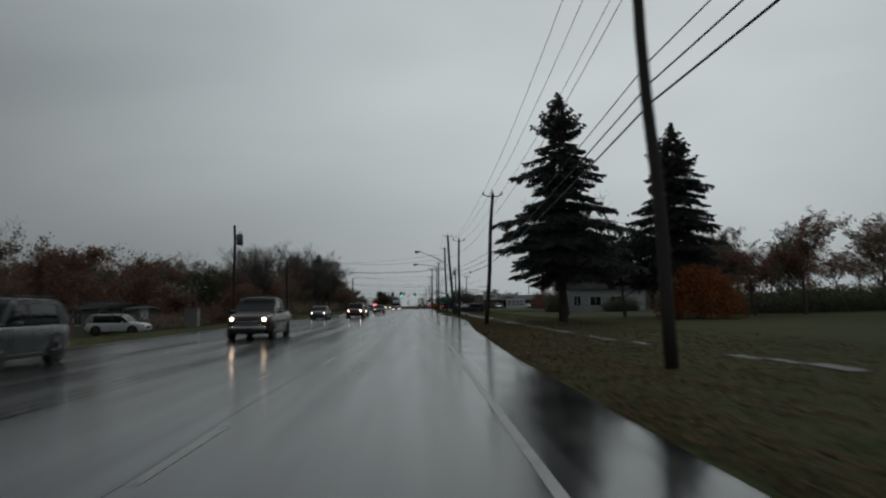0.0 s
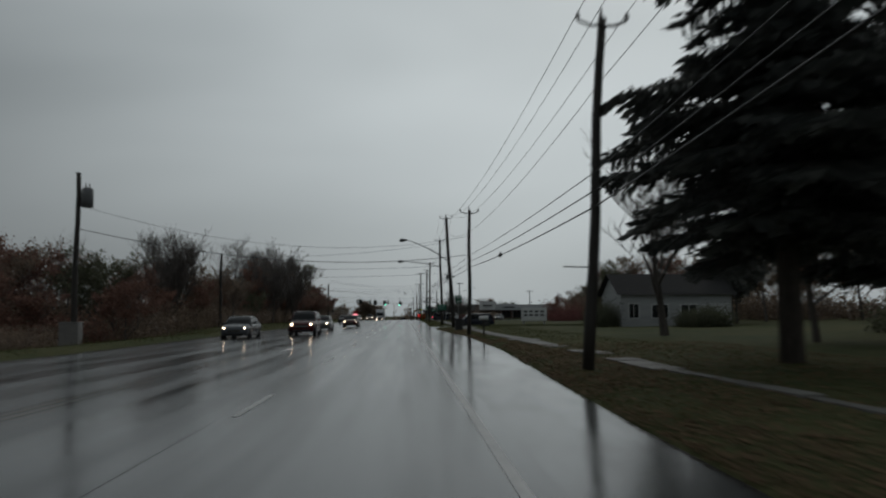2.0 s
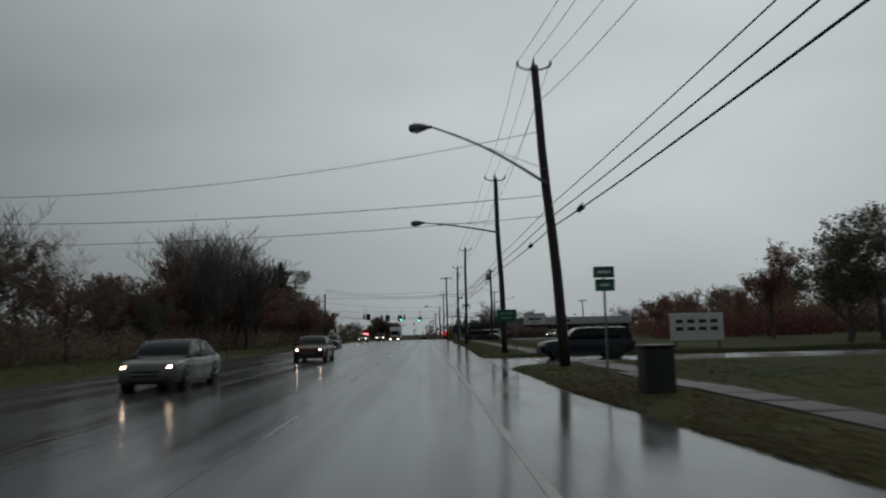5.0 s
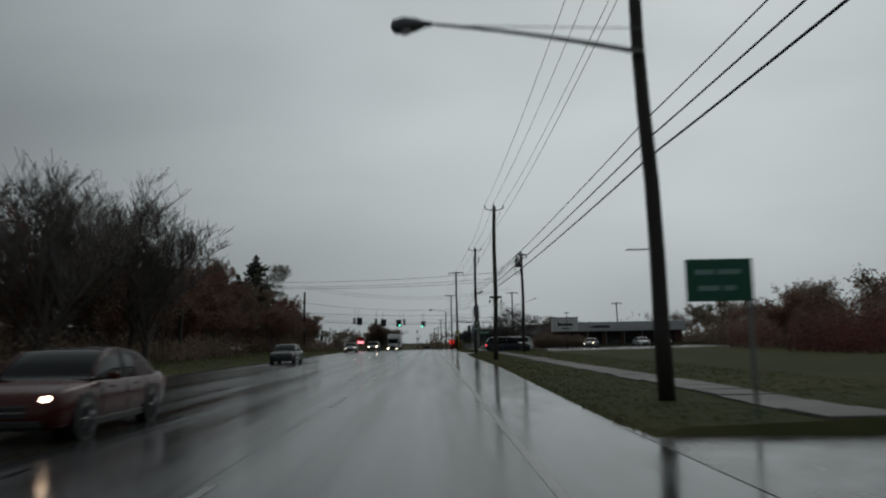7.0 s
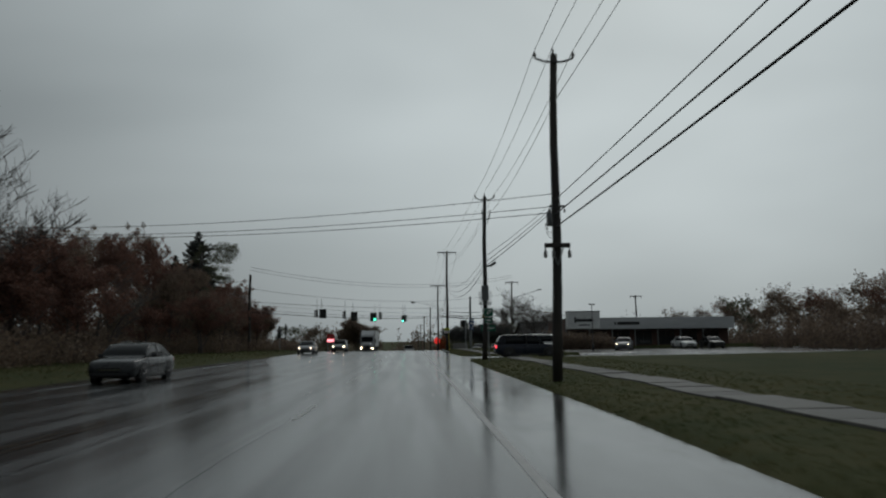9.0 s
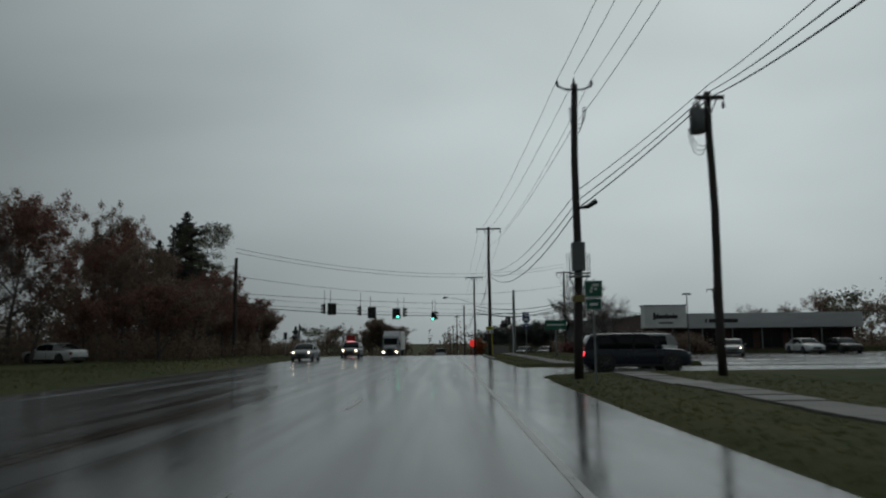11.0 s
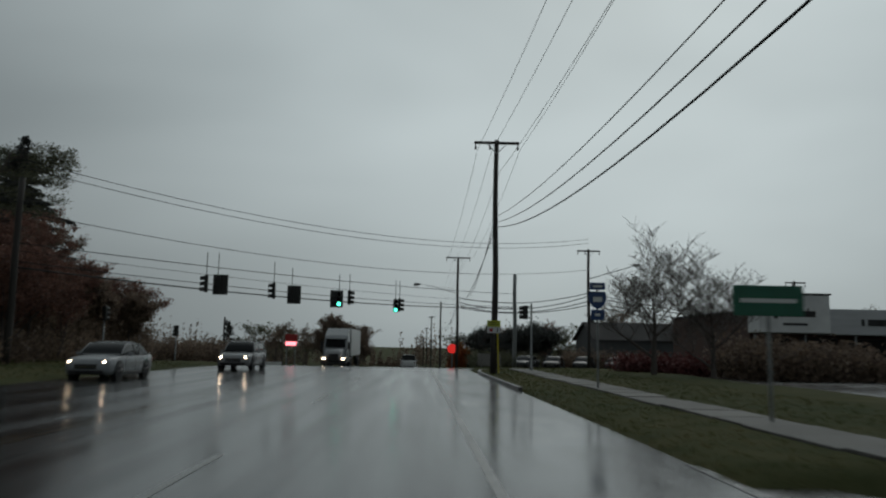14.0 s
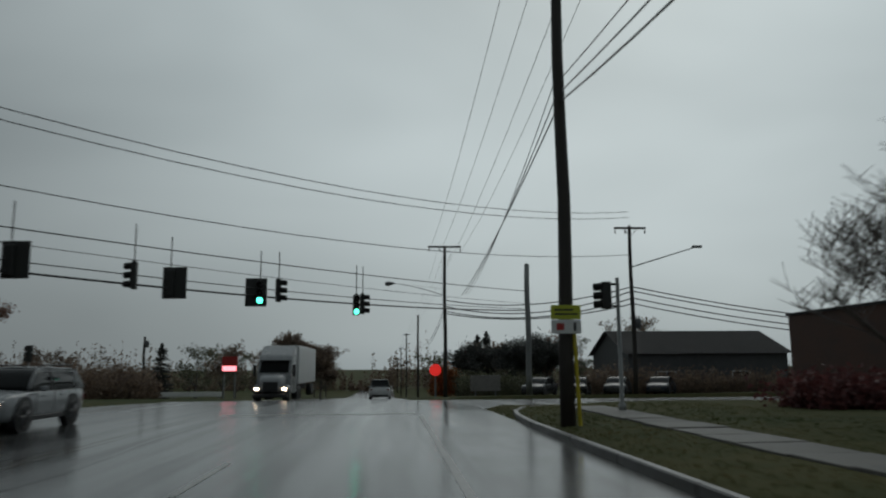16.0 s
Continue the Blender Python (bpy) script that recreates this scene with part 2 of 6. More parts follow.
TAIL_OFF = material("red_tail_lens", (0.10, 0.006, 0.006), (0.18, 0.012, 0.012), 5.0, (0.08, 0.2))
WALL_WHITE = material("white_clapboard", (0.24, 0.25, 0.25), (0.40, 0.41, 0.41), 2.0, (0.5, 0.7), bump=0.25, bump_scale=7, stretch=(0.3, 0.3, 6))
WALL_BROWN = material("brown_brick_wall", (0.045, 0.022, 0.016), (0.10, 0.05, 0.036), 4.0, (0.6, 0.85), bump=0.4, bump_scale=12, stretch=(1, 1, 3))
ROOF_DARK = material("wet_shingles", (0.022, 0.022, 0.024), (0.060, 0.059, 0.060), 3.0, (0.60, 0.85), bump=0.4, bump_scale=10, spec=0.25)
FASCIA = material("white_fascia_metal", (0.36, 0.37, 0.38), (0.52, 0.53, 0.54), 1.5, (0.35, 0.55), stretch=(0.4, 1, 3))
WINDOW_DARK = material("dark_window_glass", (0.010, 0.012, 0.013), (0.022, 0.025, 0.027), 2.0, (0.04, 0.09), spec=0.6)
GREY_WALL = material("grey_rendered_wall", (0.045, 0.048, 0.052), (0.085, 0.088, 0.092), 2.0, (0.6, 0.8), bump=0.2)


def paint(name, c):
    return material(name, tuple(v * 0.85 for v in c), c, 3.0, (0.20, 0.34), coat=0.10, spec=0.24)


# ---- mesh helpers ----
def mesh_object(name, bm, mat, smooth=False):
    me = bpy.data.meshes.new(name)
    bmesh.ops.recalc_face_normals(bm, faces=bm.faces)
    bm.to_mesh(me)
    bm.free()
    me.materials.append(mat)
    if smooth:
        for p in me.polygons:
            p.use_smooth = True
    return new(name, me)


def part(name, bm, mat, parent, label="", smooth=False):
    ob = mesh_object(name, bm, mat, smooth)
    ob.parent = parent
    if label:
        tagged(ob, label)
    return ob


def raw_object(name, verts, faces, mat, parent=None):
    me = bpy.data.meshes.new(name)
    me.from_pydata(verts, [], faces)
    me.materials.append(mat)
    ob = new(name, me)
    ob.parent = parent
    return ob


def box(bm, x0, x1, y0, y1, z0, z1, m=None, bevel=0.0):
    r = bmesh.ops.create_cube(bm, size=1.0)
    v = r["verts"]
    for a in v:
        a.co = Vector(((x0 + x1) / 2 + a.co.x * (x1 - x0), (y0 + y1) / 2 + a.co.y * (y1 - y0), (z0 + z1) / 2 + a.co.z * (z1 - z0)))
    if m is not None:
        for a in v:
            a.co = m @ a.co
    if bevel:
        es = {e for a in v for e in a.link_edges}
        bmesh.ops.bevel(bm, geom=list(es), offset=bevel, segments=1, affect="EDGES")
    return bm


def new_box(*a, **k):
    return box(bmesh.new(), *a, **k)


def tube(bm, pts, radii, sides=8, cap=True):
    """A round tube through points, with a radius at each."""
    rings = []
    pts = [Vector(p) for p in pts]
    for i, p in enumerate(pts):
        d = (pts[min(i + 1, len(pts) - 1)] - pts[max(i - 1, 0)]).normalized()
        a = d.orthogonal() if abs(d.z) > 0.99 else d.cross(Vector((0, 0, 1)))
        a.normalize()
        b = d.cross(a)
        r = radii[i] if hasattr(radii, "__len__") else radii
        rings.append([bm.verts.new(p + r * (math.cos(t) * a + math.sin(t) * b)) for t in (2 * math.pi * k / sides for k in range(sides))])
    for r0, r1 in zip(rings, rings[1:]):
        for k in range(sides):
            bm.faces.new((r0[k], r0[(k + 1) % sides], r1[(k + 1) % sides], r1[k]))
    if cap and sides > 2:
        bm.faces.new(rings[0][::-1])
        bm.faces.new(rings[-1])
    return bm


def thing(name, x, y, z, label, category, group="", kind="", yaw=0.0):
    ob = tagged(new(name), label, category, group, kind)
    ob.matrix_world = pose(x, y, z, 0, 0, yaw)
    return ob


# ---- the lie of the land ----
def slope_z(y):
    """Level up to the crossing, then falling away gently."""
    if y < 233:
        return 0.0
    if y < 263:
        return -0.038 * (y - 233) ** 2 / 60
    if y < 420:
        return -0.57 - 0.038 * (y - 263)
    if y < 520:
        return -6.536 - 0.038 * (y - 420) * (1 - (y - 420) / 200)
    return -8.436


EDGE_KEYS = [(-80, 2.5), (20, 2.6), (40, 3.1), (60, 4.0), (80, 4.2), (96, 3.3), (122, 2.95), (150, 3.55), (175, 3.45), (205, 3.8), (232, 3.6), (600, 3.6)]


def right_edge(y):
    for (a, u), (b, v) in zip(EDGE_KEYS, EDGE_KEYS[1:]):
        if y <= b:
            s = max(0.0, (y - a) / (b - a))
            return u + (v - u) * s
    return 3.6


LEFT_EDGE = -13.4
CROSS = (243.0, 262.0)
PAVED = [(2.0, 72, 242.4, 262.5), (3.0, 32, 108.0, 119.8), (3.0, 40, 188.4, 200.2), (14, 62, 193.0, 236.5)]


def left_leg(x):
    """Near edge of the side road that leaves on the far side of the road, at a slant."""
    return 262.0 + (LEFT_EDGE - x) * 0.3


def ground_z(x, y):
    """Turf level: sunk under the paved parts, a little proud beside them."""
    h = slope_z(y)
    r = right_edge(y)
    for x0, x1, y0, y1 in PAVED:
        if x0 <= x <= x1 and y0 <= y <= y1:
            return h - 0.08
    if 0 > x > -95 and -2 <= y - left_leg(x) <= 17:
        return h - 0.08
    if LEFT_EDGE <= x <= r:
        return h - 0.06
    d = x - r if x > r else LEFT_EDGE - x
    lift = 0.12 * min(1.0, d / 0.5) + 0.10 * min(1.0, max(0.0, d - 0.5) / 4)
    far = max(0.0, d - 18)
    if x < LEFT_EDGE and y < 112:
        a = min(1.0, max(0.0, (d - 1.2) / 7.5))
        c = min(1.0, max(0.0, (112 - y) / 25))
        lift -= 1.0 * a * a * (3 - 2 * a) * c * c * (3 - 2 * c)
    return h + lift + min(1.2, far * 0.012) + 0.05 * noise.noise((x * 0.25, y * 0.25, 3.0)) * min(1, d)


def sheet(name, xs, ys, zf, mat, kind="structure", label="", category=""):
    verts = [(x, y, zf(x, y)) for y in ys for x in xs]
    n = len(xs)
    faces = [(j * n + i, j * n + i + 1, (j + 1) * n + i + 1, (j + 1) * n + i) for j in range(len(ys) - 1) for i in range(n - 1)]
    ob = raw_object(name, verts, faces, mat)
    for p in ob.data.polygons:
        p.use_smooth = True
    return tagged(ob, label, category, kind=kind)


gx = [-3000, -1200, -500, -250, -150, -100, -75, -60, -50, -40, -34, -28, -24, -21, -18.5, -16.5, -15.2, -14.3, -13.8, -13.4, -13.35]
gx += [-9, -4, 0, 1.5, 2.3, 2.5, 2.7, 2.9, 3.1, 3.3, 3.5, 3.7, 3.9, 4.1, 4.3, 4.5, 4.8, 5.4, 6.2, 7.2, 8.5, 10, 12, 15, 18, 22, 27, 33, 40, 50, 62, 80, 110, 160, 260, 500, 1200, 3000]
gx = sorted(gx + [13.95, 14.05, 31.95, 32.05, 39.95, 40.05, 61.9, 62.1])
gy = [-1500, -500, -200, -120, -80] + [-70 + 2 * i for i in range(180)] + [292 + 6 * i for i in range(45)] + [107.95, 108.05, 119.75, 119.85, 188.35, 188.45, 200.15, 200.25, 192.95, 193.05, 236.45, 236.55, 242.35, 242.45, 262.45, 262.55] + [580, 640, 750, 900, 1200, 1700, 2500, 4000]
gy = sorted(gy)
sheet("ground", gx, gy, ground_z, GRASS, label="sodden green and brown autumn turf along the road", category="ground")

# ---- road ----
ry = [-90 + 3 * i for i in range(230)]


def strip(name, x0, x1, ys, lift, mat, label, category, parts=1):
    """A band of paving along the road; x0 and x1 are numbers or functions of y."""
    f0 = x0 if callable(x0) else (lambda y: x0)
    f1 = x1 if callable(x1) else (lambda y: x1)
    verts, faces = [], []
    for y in ys:
        for i in range(parts + 1):
            s = i / parts
            verts.append((f0(y) * (1 - s) + f1(y) * s, y, slope_z(y) + lift))
    n = parts + 1
    for j in range(len(ys) - 1):
        for i in range(parts):
            faces.append((j * n + i, j * n + i + 1, (j + 1) * n + i + 1, (j + 1) * n + i))
    ob = raw_object(name, verts, faces, mat)
    return tagged(ob, label, category, kind="structure")


strip("road", -12.9, 1.35, ry, 0.0, ASPHALT, "wet grey asphalt carriageway with four lanes", "road", 6)
strip("shoulder_right", 1.35, right_edge, [y for y in ry if y < 247], -0.004, SHOULDER, "flooded asphalt shoulder mirroring the sky", "road", 3)
strip("shoulder_left", LEFT_EDGE, -12.9, ry, -0.004, SHOULDER, "wet asphalt shoulder", "road", 1)


def slab(name, outline, lift, mat, label, category, depth=0.05, kind="structure"):
    """A flat paved patch with the given outline, laid on the land."""
    bm = bmesh.new()
    top = [bm.verts.new((x, y, slope_z(y) + lift)) for x, y in outline]
    low = [bm.verts.new((x, y, slope_z(y) + lift - depth)) for x, y in outline]
    bm.faces.new(top)
    n = len(top)
    for i in range(n):
        bm.faces.new((top[i], low[i], low[(i + 1) % n], top[(i + 1) % n]))
    ob = mesh_object(name, bm, mat)
    return tagged(ob, label, category, kind=kind)


def flat_strip(name, x0, x1, y0, y1, lift, mat, label, category):
    ys = [y0 + (y1 - y0) * i / 12 for i in range(13)]
    return strip(name, x0, x1, ys, lift, mat, label, category, 4)


flat_strip("side_road_right", 1.35, 70, CROSS[0], CROSS[1], -0.008, ASPHALT, "wet asphalt side road at the signals", "road")
verts, faces = [], []
for i in range(25):
    x = LEFT_EDGE + 0.02 - i * 3.2
    for k in range(5):
        y = left_leg(x) + 15 * k / 4
        verts.append((x, y, slope_z(y) - 0.008))
for i in range(24):
    for k in range(4):
        a = i * 5 + k
        faces.append((a, a + 1, a + 6, a + 5))
tagged(raw_object("side_road_left", verts, faces, ASPHALT), "wet asphalt side road slanting away at the signals", "road", kind="structure")

# ---- road markings, seams and kerbs ----
def line_strip(name, x0, x1, y0, y1, mat, label, lift=0.004):
    n = max(2, int((y1 - y0) / 3) + 1)
    ys = [y0 + (y1 - y0) * i / (n - 1) for i in range(n)]
    return strip(name, x0, x1, ys, lift, mat, label, "road marking", 1)


line_strip("edge_line_right", 0.96, 1.08, -90, 238, WHITE_LINE, "worn white edge line on wet asphalt")
line_strip("edge_line_left", -12.75, -12.63, -90, 240, FADED_LINE, "faded white edge line on wet asphalt")
for x in (-5.98, -5.72):
    line_strip("centre_line", x - 0.05, x + 0.05, -90, 238, YELLOW_LINE, "worn double yellow centre line")
    line_strip("centre_line", x - 0.05, x + 0.05, 268, 500, YELLOW_LINE, "worn double yellow centre line")
for x in (-2.45, -9.25):
    for k in range(27):
        y0 = -84 + 12.2 * k + (2.6 if x > -5 else 7.0)
        if y0 < 232:
            line_strip("lane_dash", x - 0.055, x + 0.055, y0, y0 + 3.05, FADED_LINE if x < -5 else WHITE_LINE, "worn white lane dash on wet asphalt")
line_strip("stop_line", -5.4, 0.9, 239.2, 239.7, WHITE_LINE, "worn white stop line before the signals")


def tar_seam(x, y0, y1, wander, width):
    verts, faces = [], []
    n = int((y1 - y0) / 0.8)
    for i in range(n + 1):
        y = y0 + (y1 - y0) * i / n
        cx = x + wander * noise.noise((x, y * 0.18, 0.5))
        w = width * (0.6 + 0.8 * abs(noise.noise((x, y * 0.7, 9.0))))
        verts += [(cx - w, y, slope_z(y) + 0.003), (cx + w, y, slope_z(y) + 0.003)]
        if i:
            k = 2 * i
            faces.append((k - 2, k - 1, k + 1, k))
    tagged(raw_object("tar_seam", verts, faces, TAR), "black tar seam in the wet asphalt", "road seam", kind="structure")


for x, a, b, w, wd in ((-2.62, -20, 40, 0.10, 0.035), (-2.60, 48, 150, 0.14, 0.05), (-4.9, 60, 235, 0.5, 0.07), (-6.2, -30, 230, 0.2, 0.05)):
    tar_seam(x, a, b, w, wd)


def kerb_run(points, label):
    """Kerb stones along a line, each a piece of its own."""
    home = thing("kerb", 0, 0, 0, label, "kerb", kind="structure")
    for (xa, ya), (xb, yb) in zip(points, points[1:]):
        length = math.hypot(xb - xa, yb - ya)
        n = max(1, round(length / 3.0))
        ang = math.atan2(yb - ya, xb - xa)
        for i in range(n):
            s = (i + 0.5) / n
            cx, cy = xa + (xb - xa) * s, ya + (yb - ya) * s
            bm = new_box(-length / n / 2 + 0.008, length / n / 2 - 0.008, -0.075, 0.075, -0.10, 0.14, bevel=0.02)
            ob = part("kerb_stone", bm, KERB, home)
            ob.matrix_world = pose(cx, cy, slope_z(cy), 0, 0, math.degrees(ang))


kerb_run([(right_edge(y) + 0.02, y) for y in (218, 223, 229, 233)] + [(3.75, 236), (4.05, 238.4), (4.7, 240.6), (5.9, 241.9), (8, 242.4), (14, 242.6)], "low wet concrete kerb curving into the side road")
# driveways
slab("driveway", [(2.9, 106.5), (4.2, 107.6), (7, 108.6), (32, 109.2), (32, 119.0), (7, 119.2), (4.2, 119.8), (2.9, 121.2)], 0.003, DRIVE, "wet puddled asphalt driveway apron", "driveway", 0.3)
slab("driveway", [(3.4, 185.9), (4.4, 187.5), (6.2, 188.4), (40, 189.2), (40, 199.8), (7, 199.2), (5.0, 199.7), (3.7, 202.0)], 0.003, DRIVE, "wet puddled asphalt driveway apron", "driveway", 0.3)
slab("car_park", [(14, 199.86), (40.5, 199.86), (40.5, 193), (62, 193), (62, 236.5), (14, 236.5)], 0.02, DRIVE, "wet asphalt car park before the store", "car park", 0.3)
slab("drive_strip", [(6, 88.5), (14, 89.5), (14, 90.7), (6, 89.6)], 0.16, CONCRETE, "pale concrete drive across the lawn", "driveway", 0.3)

# pavement slabs
pavement = thing("pavement", 0, 0, 0, "pale wet concrete pavement with tooled joints, edges overgrown by turf", "pavement", kind="structure")


def walk_centre(y):
    return 6.5 + 0.25 * math.sin(y * 0.045) - (0.5 if y < 100 else 0.0) + max(0, y - 200) * 0.004 + max(0, 24 - y) * 0.10


slab_meshes = []
for k in range(4):
    bm = new_box(-0.70 + 0.04 * k, 0.74 - 0.05 * (k % 2), -0.752, 0.752, -0.12, 0.02, bevel=0.012)
    me = bpy.data.meshes.new("paving_slab")
    bm.to_mesh(me)
    bm.free()
    me.materials.append(CONCRETE)
    slab_meshes.append(me)
OVERGROWN = ((15.4, 18.8), (21.5, 23.0), (25.4, 28.0))
y = 10.9
while y < 239:
    gone = 107.5 < y < 120.5 or 187.6 < y < 200.4 or any(a < y < b for a, b in OVERGROWN) or (46 < y < 72.8 and rng.random() < 0.25)
    if not gone:
        x = walk_centre(y)
        ob = new("paving_slab", rng.choice(slab_meshes))
        ob.parent = pavement
        ob.matrix_world = pose(x, y, ground_z(x, y) + 0.012 + rng.uniform(-0.008, 0.010), rng.uniform(-0.4, 0.4), rng.uniform(-0.5, 0.5), rng.uniform(-0.5, 0.5)) @ Matrix.Diagonal((rng.uniform(0.20, 0.36) if y < 46 else 1.15 if 66.5 < y < 68.5 else 0.62 if y < 100 else 0.92, 1, 1, 1))
    y += 1.525


# ---- poles ----
def pole_base(name, x, y, height, label, group, lean=0.0, r0=0.17, r1=0.115, category="utility pole", mat=None):
    z = ground_z(x, y) - 0.1
    t = thing(name, x, y, z, label, category, group)
    bm = bmesh.new()
    n = 7
    tube(bm, [(lean * i / n + 0.03 * math.sin(i * 1.3 + x), 0.02 * math.sin(i * 2 + y), (height - z) * i / n) for i in range(n + 1)], [r0 + (r1 - r0) * i / n for i in range(n + 1)], 14)
    part("shaft", bm, mat or POLE_WOOD, t, smooth=True)
    return t, -z


def insulator(parent, x, y, z, h=0.22):
    bm = bmesh.new()
    tube(bm, [(x, y, z), (x, y, z + 0.05), (x, y, z + 0.06), (x, y, z + 0.11), (x, y, z + 0.12), (x, y, z + h)], [0.025, 0.03, 0.065, 0.06, 0.05, 0.03], 8)
    part("insulator", bm, PORCELAIN, parent, smooth=True)


def narrow_arms(t, base, x, z, half=0.62):
    """Two short upswept steel arms and a pin at the top."""
    for s in (-1, 1):
        bm = bmesh.new()
        tube(bm, [(x, -0.12, base + z - 0.14), (x + s * half * 0.5, -0.12, base + z - 0.12), (x + s * half, -0.12, base + z)], 0.035, 6)
        part("arm", bm, TRIM_BLACK, t)
        insulator(t, x + s * half, -0.12, base + z)
    insulator(t, x, 0, base + z + 0.05, 0.3)


def cross_arm(t, base, z, half, x=0.0):
    part("crossarm", new_box(x - half, x + half, -0.22, -0.11, base + z - 0.07, base + z + 0.07, bevel=0.01), POLE_WOOD, t)
    for s in (-1, 1):
        bm = bmesh.new()
        tube(bm, [(x + s * half * 0.45, -0.23, base + z - 0.05), (x, -0.18, base + z - 0.62)], 0.022, 5)
        part("brace", bm, GALV, t)
    for s in (-0.94, -0.3, 0.94):
        bm = bmesh.new()
        zz = base + z - 0.07
        tube(bm, [(x + s * half, -0.17, zz), (x + s * half, -0.17, zz - 0.1), (x + s * half, -0.17, zz - 0.12), (x + s * half, -0.17, zz - 0.3), (x + s * half, -0.17, zz - 0.33)], [0.02, 0.025, 0.055, 0.055, 0.02], 8)
        part("insulator", bm, PORCELAIN, t, smooth=True)


def lamp_arm(t, base, z_attach, x_lamp, z_lamp, x_pole, thick=1.0):
    """A long tapered bracket over the road with a cobra-head luminaire."""
    bm = bmesh.new()
    pts = []
    for i in range(11):
        s = i / 10
        pts.append((x_pole + (x_lamp + 0.45 - x_pole) * s, -0.2, base + z_attach + (z_lamp - z_attach) * (s + 0.10 * math.sin(math.pi * s))))
    tube(bm, pts, [thick * (0.06 - 0.025 * i / 10) for i in range(11)], 8)
    part("bracket_arm", bm, GALV, t, smooth=True)
    bm = bmesh.new()
    tube(bm, [(x_pole, -0.2, base + z_attach + 0.55), (x_pole + (x_lamp - x_pole) * 0.84, -0.2, base + z_attach + (z_lamp - z_attach) * 0.95)], 0.012, 5)
    part("tie_rod", bm, GALV, t)
    bm = bmesh.new()
    zl = base + z_lamp
    tube(bm, [(x_lamp + 0.48, -0.2, zl), (x_lamp + 0.30, -0.2, zl), (x_lamp + 0.15, -0.2, zl - 0.01), (x_lamp - 0.12, -0.2, zl - 0.03), (x_lamp - 0.34, -0.2, zl - 0.05), (x_lamp - 0.40, -0.2, zl - 0.06)], [0.05, 0.08, 0.14, 0.19, 0.15, 0.05], 12)
    head = part("luminaire", bm, GREY_BOX, t, smooth=True)
    bm = bmesh.new()
    bmesh.ops.create_uvsphere(bm, u_segments=12, v_segments=6, radius=0.15, matrix=pose(x_lamp - 0.1, -0.2, zl - 0.14) @ Matrix.Diagonal((1.2, 0.9, 0.6, 1)))
    part("lens_bowl", bm, SIGN_WHITE, head, "pale prismatic lamp bowl", True)


def transformer(t, base, x, z, s=1.0):
    bm = bmesh.new()
    tube(bm, [(x, 0, base + z - 0.45 * s), (x, 0, base + z - 0.43 * s), (x, 0, base + z + 0.38 * s), (x, 0, base + z + 0.45 * s), (x, 0, base + z + 0.47 * s)], [0.2 * s, 0.26 * s, 0.26 * s, 0.2 * s, 0.05], 14)
    can = part("transformer", bm, GREY_BOX, t, "grey cylindrical transformer can", True)
    for dx in (-0.1, 0.1):
        bm = bmesh.new()
        tube(bm, [(x + dx, 0, base + z + 0.44 * s), (x + dx, 0, base + z + 0.52 * s), (x + dx, 0, base + z + 0.7 * s)], [0.05, 0.045, 0.025], 8)
        part("bushing", bm, PORCELAIN, can, smooth=True)
    part("mounting_bracket", new_box(min(0, x), max(0, x), -0.04, 0.04, base + z + 0.1, base + z + 0.18), GALV, t)


def cable_loops(t, base, x, z):
    for k in range(3):
        bm = bmesh.new()
        pts = [(x * (1 - math.cos(a)) * 0.5 - 0.05 * k, -0.15, base + z - (0.65 + 0.16 * k) * math.sin(a)) for a in (math.pi * i / 12 for i in range(13))]
        tube(bm, pts, 0.014, 5)
        part("jumper", bm, CABLE, t)


POLES = "roadside utility poles"
TALL = "dark timber utility pole on the verge"
p0, b0 = pole_base("utility_pole", 4.86, 12.0, 9.35, TALL, POLES, -0.58, 0.14, 0.105)
narrow_arms(p0, b0, -0.58, 9.25)
p1, b1 = pole_base("utility_pole", 4.45, 47.36, 8.85, TALL + " with a short steel arm", POLES, 0.5, 0.15, 0.10)
narrow_arms(p1, b1, 0.5, 8.75)
bm = bmesh.new()
tube(bm, [(0.12, 0, b1 + 2.6), (-0.58, 0, b1 + 2.62)], 0.018, 5)
part("stub_bracket", bm, GALV, p1)
p2, b2 = pole_base("utility_pole", 4.45, 81.15, 8.7, TALL + " with a short steel arm", POLES, 0.04, 0.14, 0.10)
narrow_arms(p2, b2, 0.04, 8.6)
p3, b3 = pole_base("street_lamp", 4.97, 105.8, 11.4, "dark timber pole carrying a long grey street lamp arm", POLES, -0.78, 0.20, 0.14, category="street lamp")
narrow_arms(p3, b3, -0.78, 11.35)
lamp_arm(p3, b3, 6.82, -5.15, 9.05, -0.48)
p4, b4 = pole_base("street_lamp", 4.70, 124.4, 10.95, "dark timber pole carrying a long grey street lamp arm", POLES, -0.30, 0.18, 0.125, category="street lamp")
narrow_arms(p4, b4, -0.30, 10.9)
lamp_arm(p4, b4, 7.5, -5.2, 8.2, -0.18)
bm = bmesh.new()
tube(bm, [(-0.1, 0, b4 + 3.27), (-0.72, 0, b4 + 3.27)], 0.018, 5)
part("stub_bracket", bm, GALV, p4)
p5, b5 = pole_base("utility_pole", 4.2, 159.33, 10.5, TALL + " with insulators part-way up", POLES, 0.12, 0.16, 0.11)
narrow_arms(p5, b5, 0.12, 10.35)
cross_arm(p5, b5, 4.3, 0.4, 0.05)
p6, b6 = pole_base("utility_pole", 4.4, 184.5, 10.7, "dark timber utility pole with a tall grey equipment box", POLES, 0.12, 0.16, 0.11)
